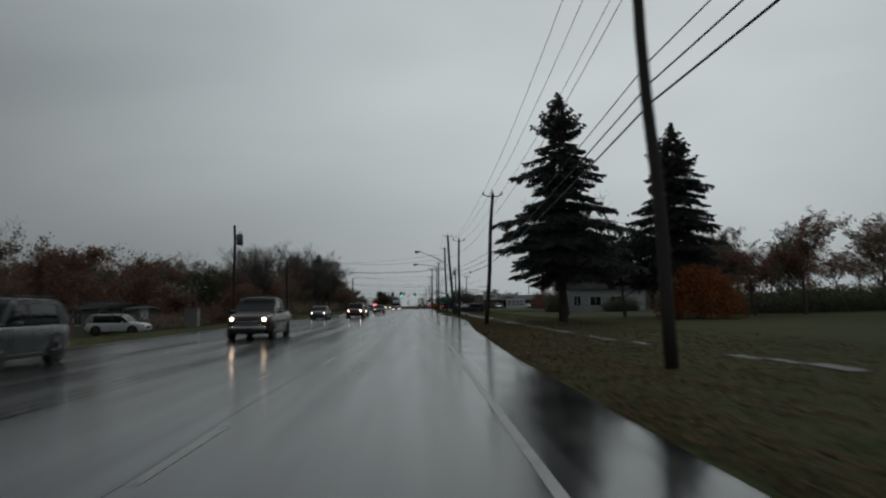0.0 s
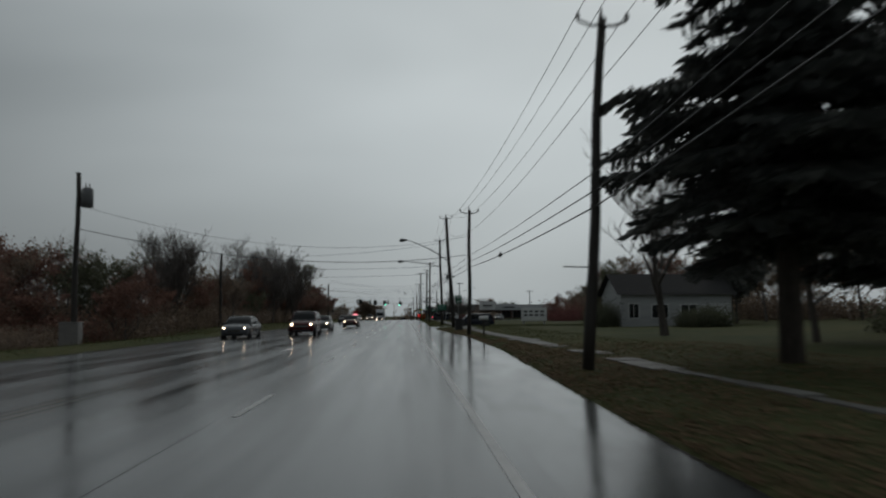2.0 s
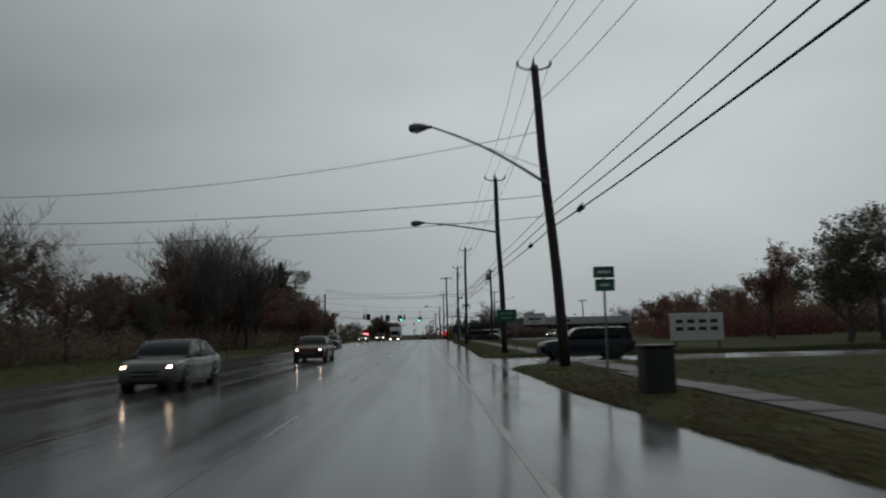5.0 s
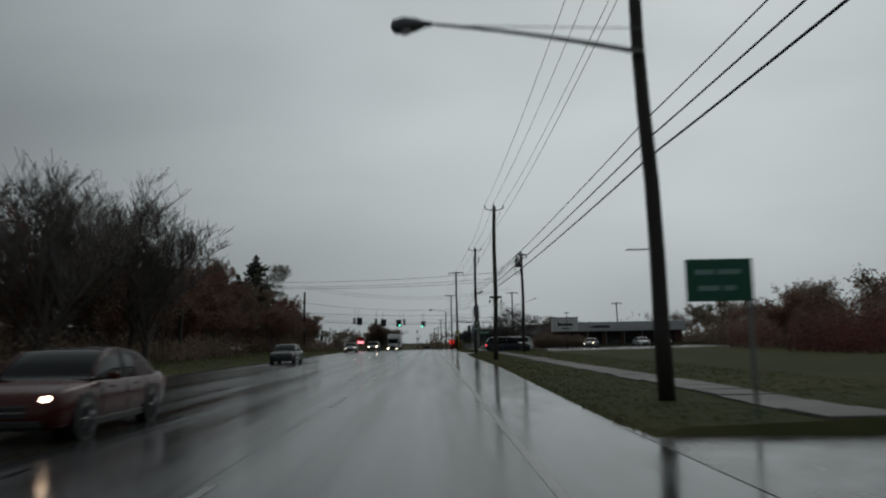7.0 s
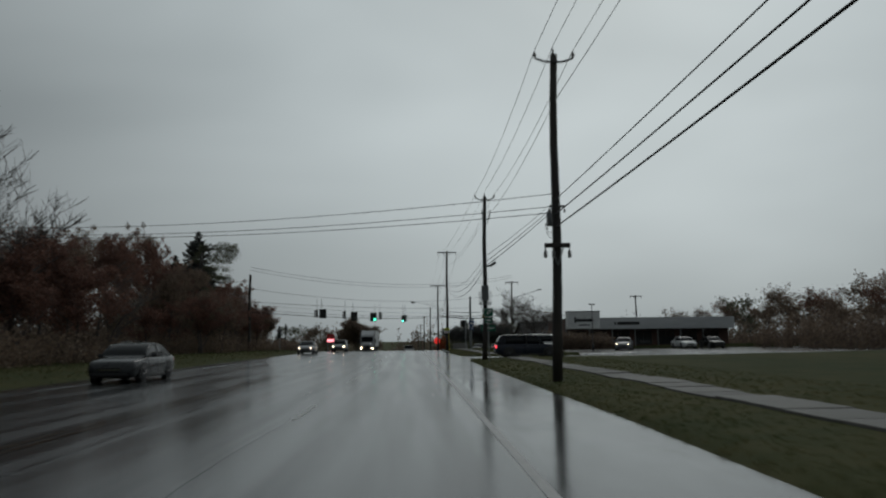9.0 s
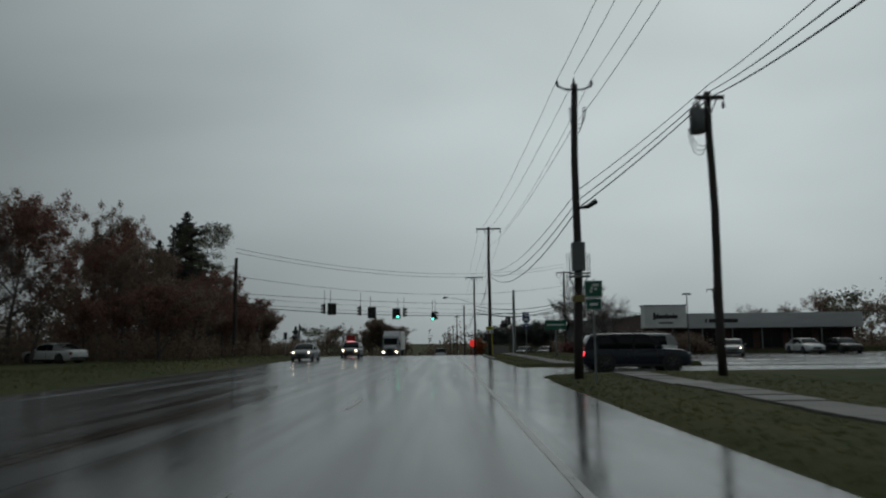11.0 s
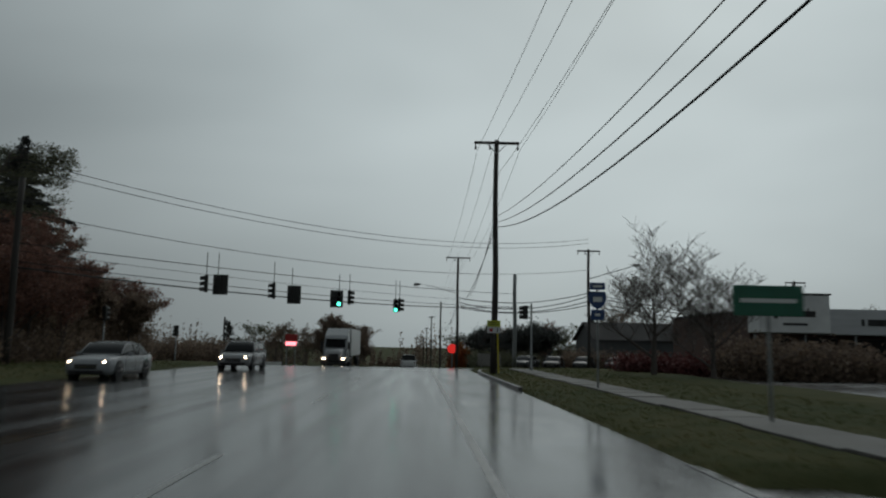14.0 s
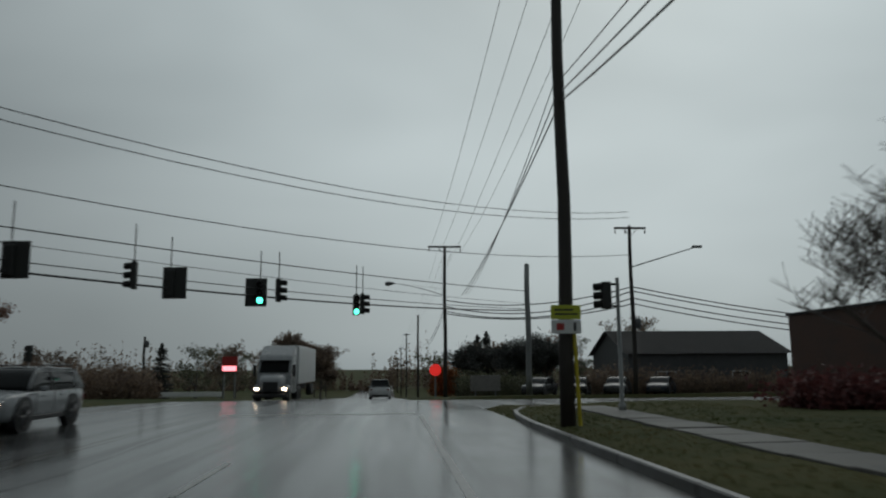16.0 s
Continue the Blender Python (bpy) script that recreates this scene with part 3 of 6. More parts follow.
narrow_arms(p6, b6, 0.12, 10.6)
part("equipment_box", new_box(-0.20, 0.24, -0.52, -0.15, b6 + 3.85, b6 + 4.85, bevel=0.02), GREY_BOX, p6, "tall grey steel equipment cabinet")
for s in (-1, 1):
    bm = bmesh.new()
    tube(bm, [(0.02 + s * 0.1, -0.2, b6 + 3.05), (0.02 + s * 0.31, -0.34, b6 + 3.7), (0.02 + s * 0.31, -0.34, b6 + 4.4)], 0.022, 5)
    part("stand_off_frame", bm, GALV, p6)
for zz in (3.62, 3.74):
    part("platform_bar", new_box(-0.33, 0.37, -0.40, -0.30, b6 + zz, b6 + zz + 0.05), GALV, p6)
bm = bmesh.new()
hoop = [(0.02 + 0.40 * math.cos(a), -0.30 + 0.32 * math.sin(a), b6 + 3.66) for a in (2 * math.pi * i / 20 for i in range(21))]
tube(bm, hoop, 0.018, 5)
part("platform_hoop", bm, GALV, p6)
for s in (-1, 1):
    bm = bmesh.new()
    tube(bm, [(0.02 + s * 0.40, -0.30, b6 + 3.64), (0.02 + s * 0.40, -0.30, b6 + 4.45), (0.02 + s * 0.24, -0.30, b6 + 4.47)], 0.016, 5)
    part("guard_rail", bm, GALV, p6)
part("yellow_plate", new_box(-0.19, 0.21, -0.23, -0.20, b6 + 2.78, b6 + 3.02), WEATHERED_YELLOW, p6, "yellow warning plate")
bm = bmesh.new()
tube(bm, [(0.1, -0.1, b6 + 6.1), (0.45, -0.2, b6 + 6.15), (0.75, -0.2, b6 + 6.35)], [0.03, 0.08, 0.1], 8)
part("cable_closure", bm, TRIM_BLACK, p6)
cable_loops(p6, b6, 0.5, 9.8)
q1, c1 = pole_base("utility_pole", 9.15, 183.88, 10.15, "timber utility pole with a transformer can near its top", POLES, 0.0, 0.16, 0.12)
cross_arm(q1, c1, 9.9, 0.5)
transformer(q1, c1, -0.42, 9.1)
cable_loops(q1, c1, -0.7, 8.8)
t1, d1 = pole_base("utility_pole", 4.20, 231.7, 12.7, "tall timber utility pole with a timber crossarm and yellow guy guard", POLES, 0.03, 0.18, 0.12)
cross_arm(t1, d1, 12.5, 1.22, 0.03)
bm = bmesh.new()
tube(bm, [(0.24, -0.1, 0.0), (0.16, -0.12, d1 + 2.3)], 0.045, 8)
part("guy_guard", bm, GUY_YELLOW, t1, "bright yellow plastic guy guard")
plate = part("warning_sign", new_box(-0.40, 0.30, -0.24, -0.21, d1 + 2.55, d1 + 2.88, bevel=0.008), SIGN_YELLOW, t1, "yellow-green sign plate with dark print")
for k in range(2):
    part("print_bar", new_box(-0.32, 0.22 - 0.1 * k, -0.246, -0.241, d1 + 2.65 + 0.1 * k, d1 + 2.69 + 0.1 * k), SIGN_BLACK, plate)
plate = part("sign_plate", new_box(-0.40, 0.30, -0.24, -0.21, d1 + 2.22, d1 + 2.54, bevel=0.008), SIGN_WHITE, t1, "white sign plate with a red mark")
part("red_mark", new_box(-0.28, -0.10, -0.246, -0.241, d1 + 2.30, d1 + 2.46), SIGN_RED, plate)
part("print_bar", new_box(0.12, 0.18, -0.246, -0.241, d1 + 2.28, d1 + 2.48), SIGN_BLACK, plate)
t2, d2 = pole_base("utility_pole", 4.6, 276.7, 11.6, "timber utility pole with a timber crossarm beyond the crossing", POLES, 0.0, 0.17, 0.12)
cross_arm(t2, d2, 11.5, 1.4)
lamp_arm(t2, d2, 7.4, -4.6, 8.4, -0.1, 0.55)
pq, pqb = pole_base("utility_pole", 40.0, 270.0, 9.0, "timber utility pole behind the store", POLES)
cross_arm(pq, pqb, 8.8, 1.1)
r1, e1 = pole_base("utility_pole", 17.1, 266.1, 11.4, "timber utility pole with two timber crossarms by the side road", POLES, 0.0, 0.17, 0.12)
cross_arm(r1, e1, 11.2, 1.15)
transformer(r1, e1, 0.34, 4.4, 0.8)
bm = bmesh.new()
tube(bm, [(0, -0.1, e1 + 8.4), (2.0, -0.3, e1 + 9.0), (4.6, -0.4, e1 + 9.8)], [0.05, 0.045, 0.04], 6)
part("bracket_arm", bm, GALV, r1)
part("luminaire", new_box(4.4, 5.1, -0.55, -0.25, e1 + 9.76, e1 + 9.92, bevel=0.04), GREY_BOX, r1)
for k, (x, yy, hh) in enumerate(((4.75, 343, 10.4), (4.0, 400, 9.7), (3.5, 460, 7.9), (2.9, 515, 5.4))):
    t, b = pole_base("utility_pole", x, yy, hh, "distant timber utility pole beside the falling road", POLES, 0.0, 0.20, 0.15)
    if k:
        cross_arm(t, b, hh - 0.2, 0.8)
lp, lb = pole_base("utility_pole", -18.0, 71.3, 9.4, "timber utility pole with a transformer before the woods", POLES, 0.0, 0.16, 0.12)
transformer(lp, lb, 0.5, 8.0, 1.2)
pole_base("utility_pole", -20.4, 230.57, 9.75, "bare timber pole holding the signal span wire", POLES, 0.0, 0.19, 0.15)
pole_base("utility_pole", -20.0, 112.0, 8.2, "timber utility pole among the roadside trees", POLES)
pole_base("utility_pole", -21.0, 172.0, 9.4, "timber utility pole among the roadside trees", POLES)
pole_base("utility_pole", -26.3, 229.8, 12.4, "timber utility pole rising out of the roadside trees", POLES)
lo, lob = pole_base("utility_pole", -28.0, 303.0, 5.2, "short timber pole with a lamp beyond the crossing", POLES)
transformer(lo, lob, 0.3, 4.3, 0.8)
pole_base("signal_mast", 9.99, 268.1, 8.9, "plain grey steel signal mast at the crossing", "", 0.0, 0.22, 0.18, category="signal mast", mat=GALV)


# ---- overhead wires ----
def wire(a, b, sag, r=0.010, label="thin black overhead wire slung between poles", group="overhead wires", name="overhead_wire"):
    a, b = Vector(a), Vector(b)
    n = 18
    mid = (a + b) / 2
    bm = bmesh.new()
    tube(bm, [a.lerp(b, i / n) - mid - Vector((0, 0, 4 * sag * (i / n) * (1 - i / n))) for i in range(n + 1)], r, 5)
    ob = mesh_object(name, bm, CABLE, True)
    ob.location = mid
    return tagged(ob, label, "cable", group)


tops = [((4.28, 11.9), 9.4), ((4.95, 47.24), 8.8), ((4.49, 81.03), 8.7), ((4.2, 105.7), 11.4), ((4.4, 124.3), 10.95), ((4.32, 159.2), 10.45), ((4.52, 184.4), 10.7)]
back = [((4.6, -32.0), 9.4)] + tops
for (pa, za), (pb, zb) in zip(back, back[1:]):
    for dx, dz in ((-0.62, 0.15), (0.62, 0.15), (0.0, 0.35)):
        wire((pa[0] + dx, pa[1], za + dz), (pb[0] + dx, pb[1], zb + dz), 0.4)
    wire((pa[0], pa[1], za - 1.5), (pb[0], pb[1], zb - 1.5), 0.4)
for dx, dd in ((-0.62, -1.15), (0.62, 1.15), (0.0, -0.37)):
    wire((4.52 + dx, 184.4, 10.85), (4.35 + dd, 231.5, 12.15), 0.6)
    wire((4.35 + dd, 231.5, 12.15), (4.6 + dd * 1.15, 276.5, 11.1), 0.7)
wire((4.5, 184.4, 9.2), (4.4, 231.6, 10.9), 0.6)
wire((4.4, 231.6, 10.9), (4.6, 276.6, 9.6), 0.6)
far = [((4.6, 276.5), 11.1), ((4.75, 343), 10.2), ((4.0, 400), 9.3), ((3.5, 460), 7.5)]
for (pa, za), (pb, zb) in zip(far, far[1:]):
    for dd in (-0.6, 0, 0.6):
        wire((pa[0] + dd, pa[1], za), (pb[0] + dd, pb[1], zb), 0.5)
CABLES = "telephone cables"
run = [((4.6, -32.0), 5.3), ((4.42, 11.9), 5.4), ((4.55, 47.3), 4.1), ((4.40, 81.1), 4.75), ((4.46, 105.7), 5.2), ((4.42, 124.3), 5.25), ((4.1, 159.2), 4.9)]
for (pa, za), (pb, zb) in zip(run, run[1:]):
    for k, dz in enumerate((0.0, 0.4, 0.85)):
        wire((pa[0] + 0.15, pa[1], za + dz), (pb[0] + 0.15, pb[1], zb + dz), 0.004 * math.hypot(pa[0] - pb[0], pa[1] - pb[1]) - 0.01 * k, 0.022 - 0.004 * k, "thick black telephone cable slung between poles", CABLES, "telephone_cable")


def cable_at(y):
    """The lowest telephone cable beside the road at a given y: its place."""
    for (pa, za), (pb, zb) in zip(run, run[1:]):
        if pa[1] <= y <= pb[1]:
            s = (y - pa[1]) / (pb[1] - pa[1])
            sag = 0.004 * math.hypot(pa[0] - pb[0], pa[1] - pb[1])
            return pa[0] + 0.15 + s * (pb[0] - pa[0]), y, za + s * (zb - za) - 4 * sag * s * (1 - s)


for k, dz in enumerate((0.0, 0.35, 0.8)):
    r = 0.022 - 0.004 * k
    lab = "thick black telephone cable slung between poles"
    wire((4.3, 159.2, 4.9 + dz), (9.15, 183.7, 9.9 + dz * 0.6), 0.3, r, lab, CABLES, "telephone_cable")
    wire((9.15, 183.7, 9.9 + dz * 0.6), (4.5, 184.3, 6.1 + dz * 0.8), 0.1, r, lab, CABLES, "telephone_cable")
    wire((4.5, 184.3, 6.1 + dz * 0.8), (4.25, 231.6, 7.9 + dz * 0.7), 1.5 - 0.25 * k, r, lab, CABLES, "telephone_cable")
    wire((4.25, 231.6, 7.95 + dz * 1.1), (4.6 + 0.2 * k, 261.5, 6.0 + dz * 0.1), 0.35 + 0.12 * k, r * 0.9, lab, CABLES, "telephone_cable")
for za, zb, sag in ((7.0, 7.0, 0.8), (6.5, 6.7, 1.05), (6.1, 6.2, 0.95), (5.9, 5.8, 0.75)):
    wire((4.6, 276.6, za), (17.1, 266.0, zb), sag, 0.042, lab, CABLES, "telephone_cable")
    wire((17.1, 266.0, zb), (60.0, 268.0, zb - 2.2), 1.6, 0.042, lab, CABLES, "telephone_cable")
for za, zb in ((6.5, 5.9), (6.1, 5.5)):
    wire((4.6, 276.7, za), (4.75, 343.0, zb), 1.7, 0.024, lab, CABLES, "telephone_cable")
# wires over the road
wire((4.45, 81.1, 6.9), (-18.0, 71.3, 7.6), 1.5)
wire((4.45, 81.1, 5.6), (-18.0, 71.3, 6.3), 1.1, 0.02)
for za, zb, w, s in ((8.85, 7.95, 0.012, 0.62), (6.42, 6.75, 0.014, 0.30), (5.65, 5.75, 0.011, 0.26)):
    wire((4.97 - 0.068 * za, 105.7, za), (-20.0, 112.0, zb), s, w)
for za, zb in ((5.35, 6.55), (5.55, 6.65), (5.95, 6.95)):
    wire((4.2, 159.3, za), (-21.0, 172.0, zb), 0.4, 0.011)
for za, zb, s in ((12.4, 10.7, 1.9), (12.0, 10.3, 1.9), (9.3, 8.0, 1.5)):
    wire((17.1, 266.0, za), (-20.4, 230.6, zb), s, 0.02)
wire((-20.4, 230.6, 9.0), (-70, 238, 9.0), 1.0, 0.02)


# ---- signals on the diagonal span wire ----
SA, SB = Vector((-20.4, 230.57)), Vector((9.99, 268.1))


def span(x, z):
    s = (x - SA.x) / (SB.x - SA.x)
    return Vector((x, SA.y + (SB.y - SA.y) * s, z))


wire(span(-20.4, 6.35), span(9.99, 6.9), 0.35, 0.026, "steel span wire carrying the traffic signals")
wire(span(-20.4, 5.95), span(9.99, 6.0), 0.35, 0.014, "steel span wire carrying the traffic signals")
wire(span(-20.4, 5.1), span(9.99, 5.5), 0.60, 0.042, "thick black signal cable slung across the crossing")
wire(span(-20.4, 5.4), span(9.99, 5.6), 0.45, 0.022, "black signal cable slung across the crossing")


def signal(x, z, turn, lit, hang, wide=False):
    """A three-light signal head hung from the span wire; turn is the way it faces."""
    p = span(x, z)
    t = thing("traffic_signal", p.x, p.y, p.z, "black three-light traffic signal hung on the span wire" + (", showing green" if lit else ", seen unlit"), "traffic signal", "traffic signals", yaw=turn)
    part("housing", new_box(-0.17, 0.17, -0.10, 0.12, -0.53, 0.53, bevel=0.03), SIGNAL_BLACK, t)
    if wide:
        part("backplate", new_box(-0.66, 0.30, 0.0, 0.015, -0.62, 0.66, bevel=0.004), SIGNAL_BLACK, t, "broad flat black backplate")
    for k in (-1, 0, 1):
        bm = bmesh.new()
        bmesh.ops.create_uvsphere(bm, u_segments=14, v_segments=7, radius=0.14, matrix=pose(0, -0.09, k * 0.35) @ Matrix.Diagonal((1, 0.35, 1, 1)))
        green = lit and k == -1
        part("lens", bm, SIGNAL_GREEN if green else SIGNAL_LENS_OFF, t, "lit green lens" if green else "unlit lens", True)
        bm = bmesh.new()
        ring = [(math.cos(a) * 0.155, math.sin(a) * 0.155) for a in (radians(-35 + 250 * i / 12) for i in range(13))]
        rows = [[bm.verts.new((u, yy, k * 0.35 + v - dv)) for u, v in ring] for yy, dv in ((-0.09, 0), (-0.36, 0.03))]
        for i in range(12):
            bm.faces.new((rows[0][i], rows[0][i + 1], rows[1][i + 1], rows[1][i]))
        bmesh.ops.solidify(bm, geom=bm.faces[:], thickness=0.006)
        part("visor", bm, SIGNAL_BLACK, t)
    bm = bmesh.new()
    tube(bm, [(0, 0, 0.5), (0, 0, 0.56), (0, 0, 0.62), (0, 0, 0.5 + hang)], [0.08, 0.08, 0.025, 0.025], 8)
    part("hanger", bm, SIGNAL_BLACK, t)
    return t


signal(-12.65, 5.12, 178, False, 1.55, True)
signal(-13.2, 5.12, -80, False, 1.5)
signal(-9.77, 5.05, -84, False, 1.5)
signal(-8.75, 4.88, 178, False, 1.4, True)
signal(-5.80, 4.86, 4, True, 1.4, True)
signal(-5.10, 5.05, 84, False, 1.3)
signal(-1.70, 4.72, 10, True, 1.6)
signal(-1.38, 4.80, 84, False, 1.5)


# ---- signs on posts ----
def post_sign(x, y, plates, label, category="road sign", yaw=0.0, border=False, top=None, group="roadside signs"):
    """plates: (x0, x1, z0, z1, material, bars) with bars of unreadable print."""
    z = ground_z(x, y) - 0.05
    t = thing("road_sign", x, y, z, label, category, group, yaw=yaw)
    hi = (top or max(p[3] for p in plates)) - z
    part("post", new_box(-0.03, 0.03, 0.0, 0.05, 0, hi, bevel=0.006), GALV, t)
    for x0, x1, z0, z1, mat, bars, ink in plates:
        pl = part("plate", new_box(x0, x1, -0.018, -0.003, z0 - z, z1 - z, bevel=0.004), mat, t)
        if border:
            for u0, u1, v0, v1 in ((0.03, 0.97, 0.03, 0.06), (0.03, 0.97, 0.94, 0.97), (0.03, 0.06, 0.06, 0.94), (0.94, 0.97, 0.06, 0.94)):
                part("border_bar", new_box(x0 + (x1 - x0) * u0, x0 + (x1 - x0) * u1, -0.023, -0.019, z0 - z + (z1 - z0) * v0, z0 - z + (z1 - z0) * v1), ink, pl)
        for u0, u1, v in bars:
            part("print_bar", new_box(x0 + (x1 - x0) * u0, x0 + (x1 - x0) * u1, -0.023, -0.019, z0 - z + (z1 - z0) * v - 0.04, z0 - z + (z1 - z0) * v + 0.04), ink, pl)
    return t


post_sign(5.0, 99.6, [(-0.30, 0.30, 2.90, 3.22, SIGN_GREEN, [(0.2, 0.8, 0.5)], SIGN_WHITE), (-0.26, 0.30, 2.52, 2.86, SIGN_GREEN, [(0.25, 0.75, 0.5)], SIGN_WHITE)], "two small green route plates on a steel post")
post_sign(4.95, 120.7, [(-1.02, 0.06, 1.98, 2.66, SIGN_GREEN, [(0.14, 0.42, 0.69), (0.47, 0.82, 0.69), (0.18, 0.50, 0.31), (0.56, 0.74, 0.31)], FADED_PRINT)], "green road sign with two lines of pale print")
post_sign(4.33, 181.3, [(-0.28, 0.28, 2.76, 3.28, SIGN_GREEN, [(0.30, 0.44, 0.36), (0.34, 0.48, 0.56), (0.44, 0.80, 0.74), (0.56, 0.70, 0.50)], SIGN_WHITE), (-0.25, 0.25, 2.38, 2.72, SIGN_GREEN, [(0.25, 0.75, 0.5)], SIGN_WHITE)], "square green route marker over a small plate on a steel post", border=True)
shield_post = post_sign(6.1, 216.7, [(-0.26, 0.26, 3.44, 3.68, SIGN_BLUE, [(0.2, 0.8, 0.5)], SIGN_WHITE), (-0.22, 0.22, 2.44, 2.78, SIGN_BLUE, [(0.3, 0.7, 0.5)], SIGN_WHITE)], "blue interstate shield between two blue plates on a steel post")
bm = bmesh.new()
outline = [(-0.27, 0.26), (0.27, 0.26), (0.30, 0.10), (0.27, -0.10), (0.14, -0.26), (0.0, -0.33), (-0.14, -0.26), (-0.27, -0.10), (-0.30, 0.10)]
front = [bm.verts.new((u, -0.018, v)) for u, v in outline]
rear = [bm.verts.new((u, -0.004, v)) for u, v in outline]
bm.faces.new(front)
bm.faces.new(rear[::-1])
for i in range(9):
    bm.faces.new((front[i], rear[i], rear[(i + 1) % 9], front[(i + 1) % 9]))
sh = part("shield_plate", bm, SIGN_BLUE, shield_post, "blue shield-shaped plate")
sh.location.z = 3.12 - shield_post.location.z
part("print_bar", new_box(-0.15, 0.15, -0.024, -0.0185, -0.08, 0.08), SIGN_WHITE, sh)
post_sign(6.8, 206.0, [(-0.68, 0.68, 2.16, 2.74, SIGN_GREEN, [(0.1, 0.9, 0.5)], SIGN_WHITE)], "long green direction sign on a steel post")


def far_signal(x, y, z, turn):
    zz = ground_z(x, y)
    t = thing("pedestal_signal", x, y, zz, "black traffic signal on a slim steel pedestal", "traffic signal", "traffic signals", yaw=turn)
    bm = bmesh.new()
    tube(bm, [(0, 0, 0), (0, 0, 0.3), (0, 0, z - zz - 0.5)], [0.1, 0.06, 0.055], 10)
    part("pedestal", bm, GALV, t, smooth=True)
    part("housing", new_box(-0.17, 0.17, -0.10, 0.12, z - zz - 0.5, z - zz + 0.5, bevel=0.03), SIGNAL_BLACK, t)
    for k in (-1, 0, 1):
        bm = bmesh.new()
        tube(bm, [(0, -0.08, z - zz + 0.33 * k), (0, -0.34, z - zz + 0.33 * k - 0.02)], 0.15, 10)
        part("visor", bm, SIGNAL_BLACK, t)


far_signal(-22.2, 262.8, 2.5, -120)
far_signal(-22.0, 246.0, 3.4, 160)


# ---- vehicles ----
def glide(keys, t):
    """A smooth value at t from sorted (t, value) keys, without overshoot."""
    n = len(keys)
    slopes = [(keys[i + 1][1] - keys[i][1]) / (keys[i + 1][0] - keys[i][0]) for i in range(n - 1)]
    tang = [slopes[0]] + [0.0 if a * b <= 0 else 2 * a * b / (a + b) for a, b in zip(slopes, slopes[1:])] + [slopes[-1]]
    if t <= keys[0][0]:
        return keys[0][1]
    for i in range(n - 1):
        (a, u), (b, v) = keys[i], keys[i + 1]
        if t <= b:
            d = b - a
            q = (t - a) / d
            return u * (1 + 2 * q) * (1 - q) ** 2 + tang[i] * d * q * (1 - q) ** 2 + v * q * q * (3 - 2 * q) + tang[i + 1] * d * q * q * (q - 1)
    return keys[-1][1]


def loft(bm, rings, cap=True):
    rows = [[bm.verts.new(p) for p in ring] for ring in rings]
    n = len(rows[0])
    for r0, r1 in zip(rows, rows[1:]):
        for k in range(n if cap else n - 1):
            bm.faces.new((r0[k], r0[(k + 1) % n], r1[(k + 1) % n], r1[k]))
    if cap:
        bm.faces.new(rows[0])
        bm.faces.new(rows[-1][::-1])
    return bm


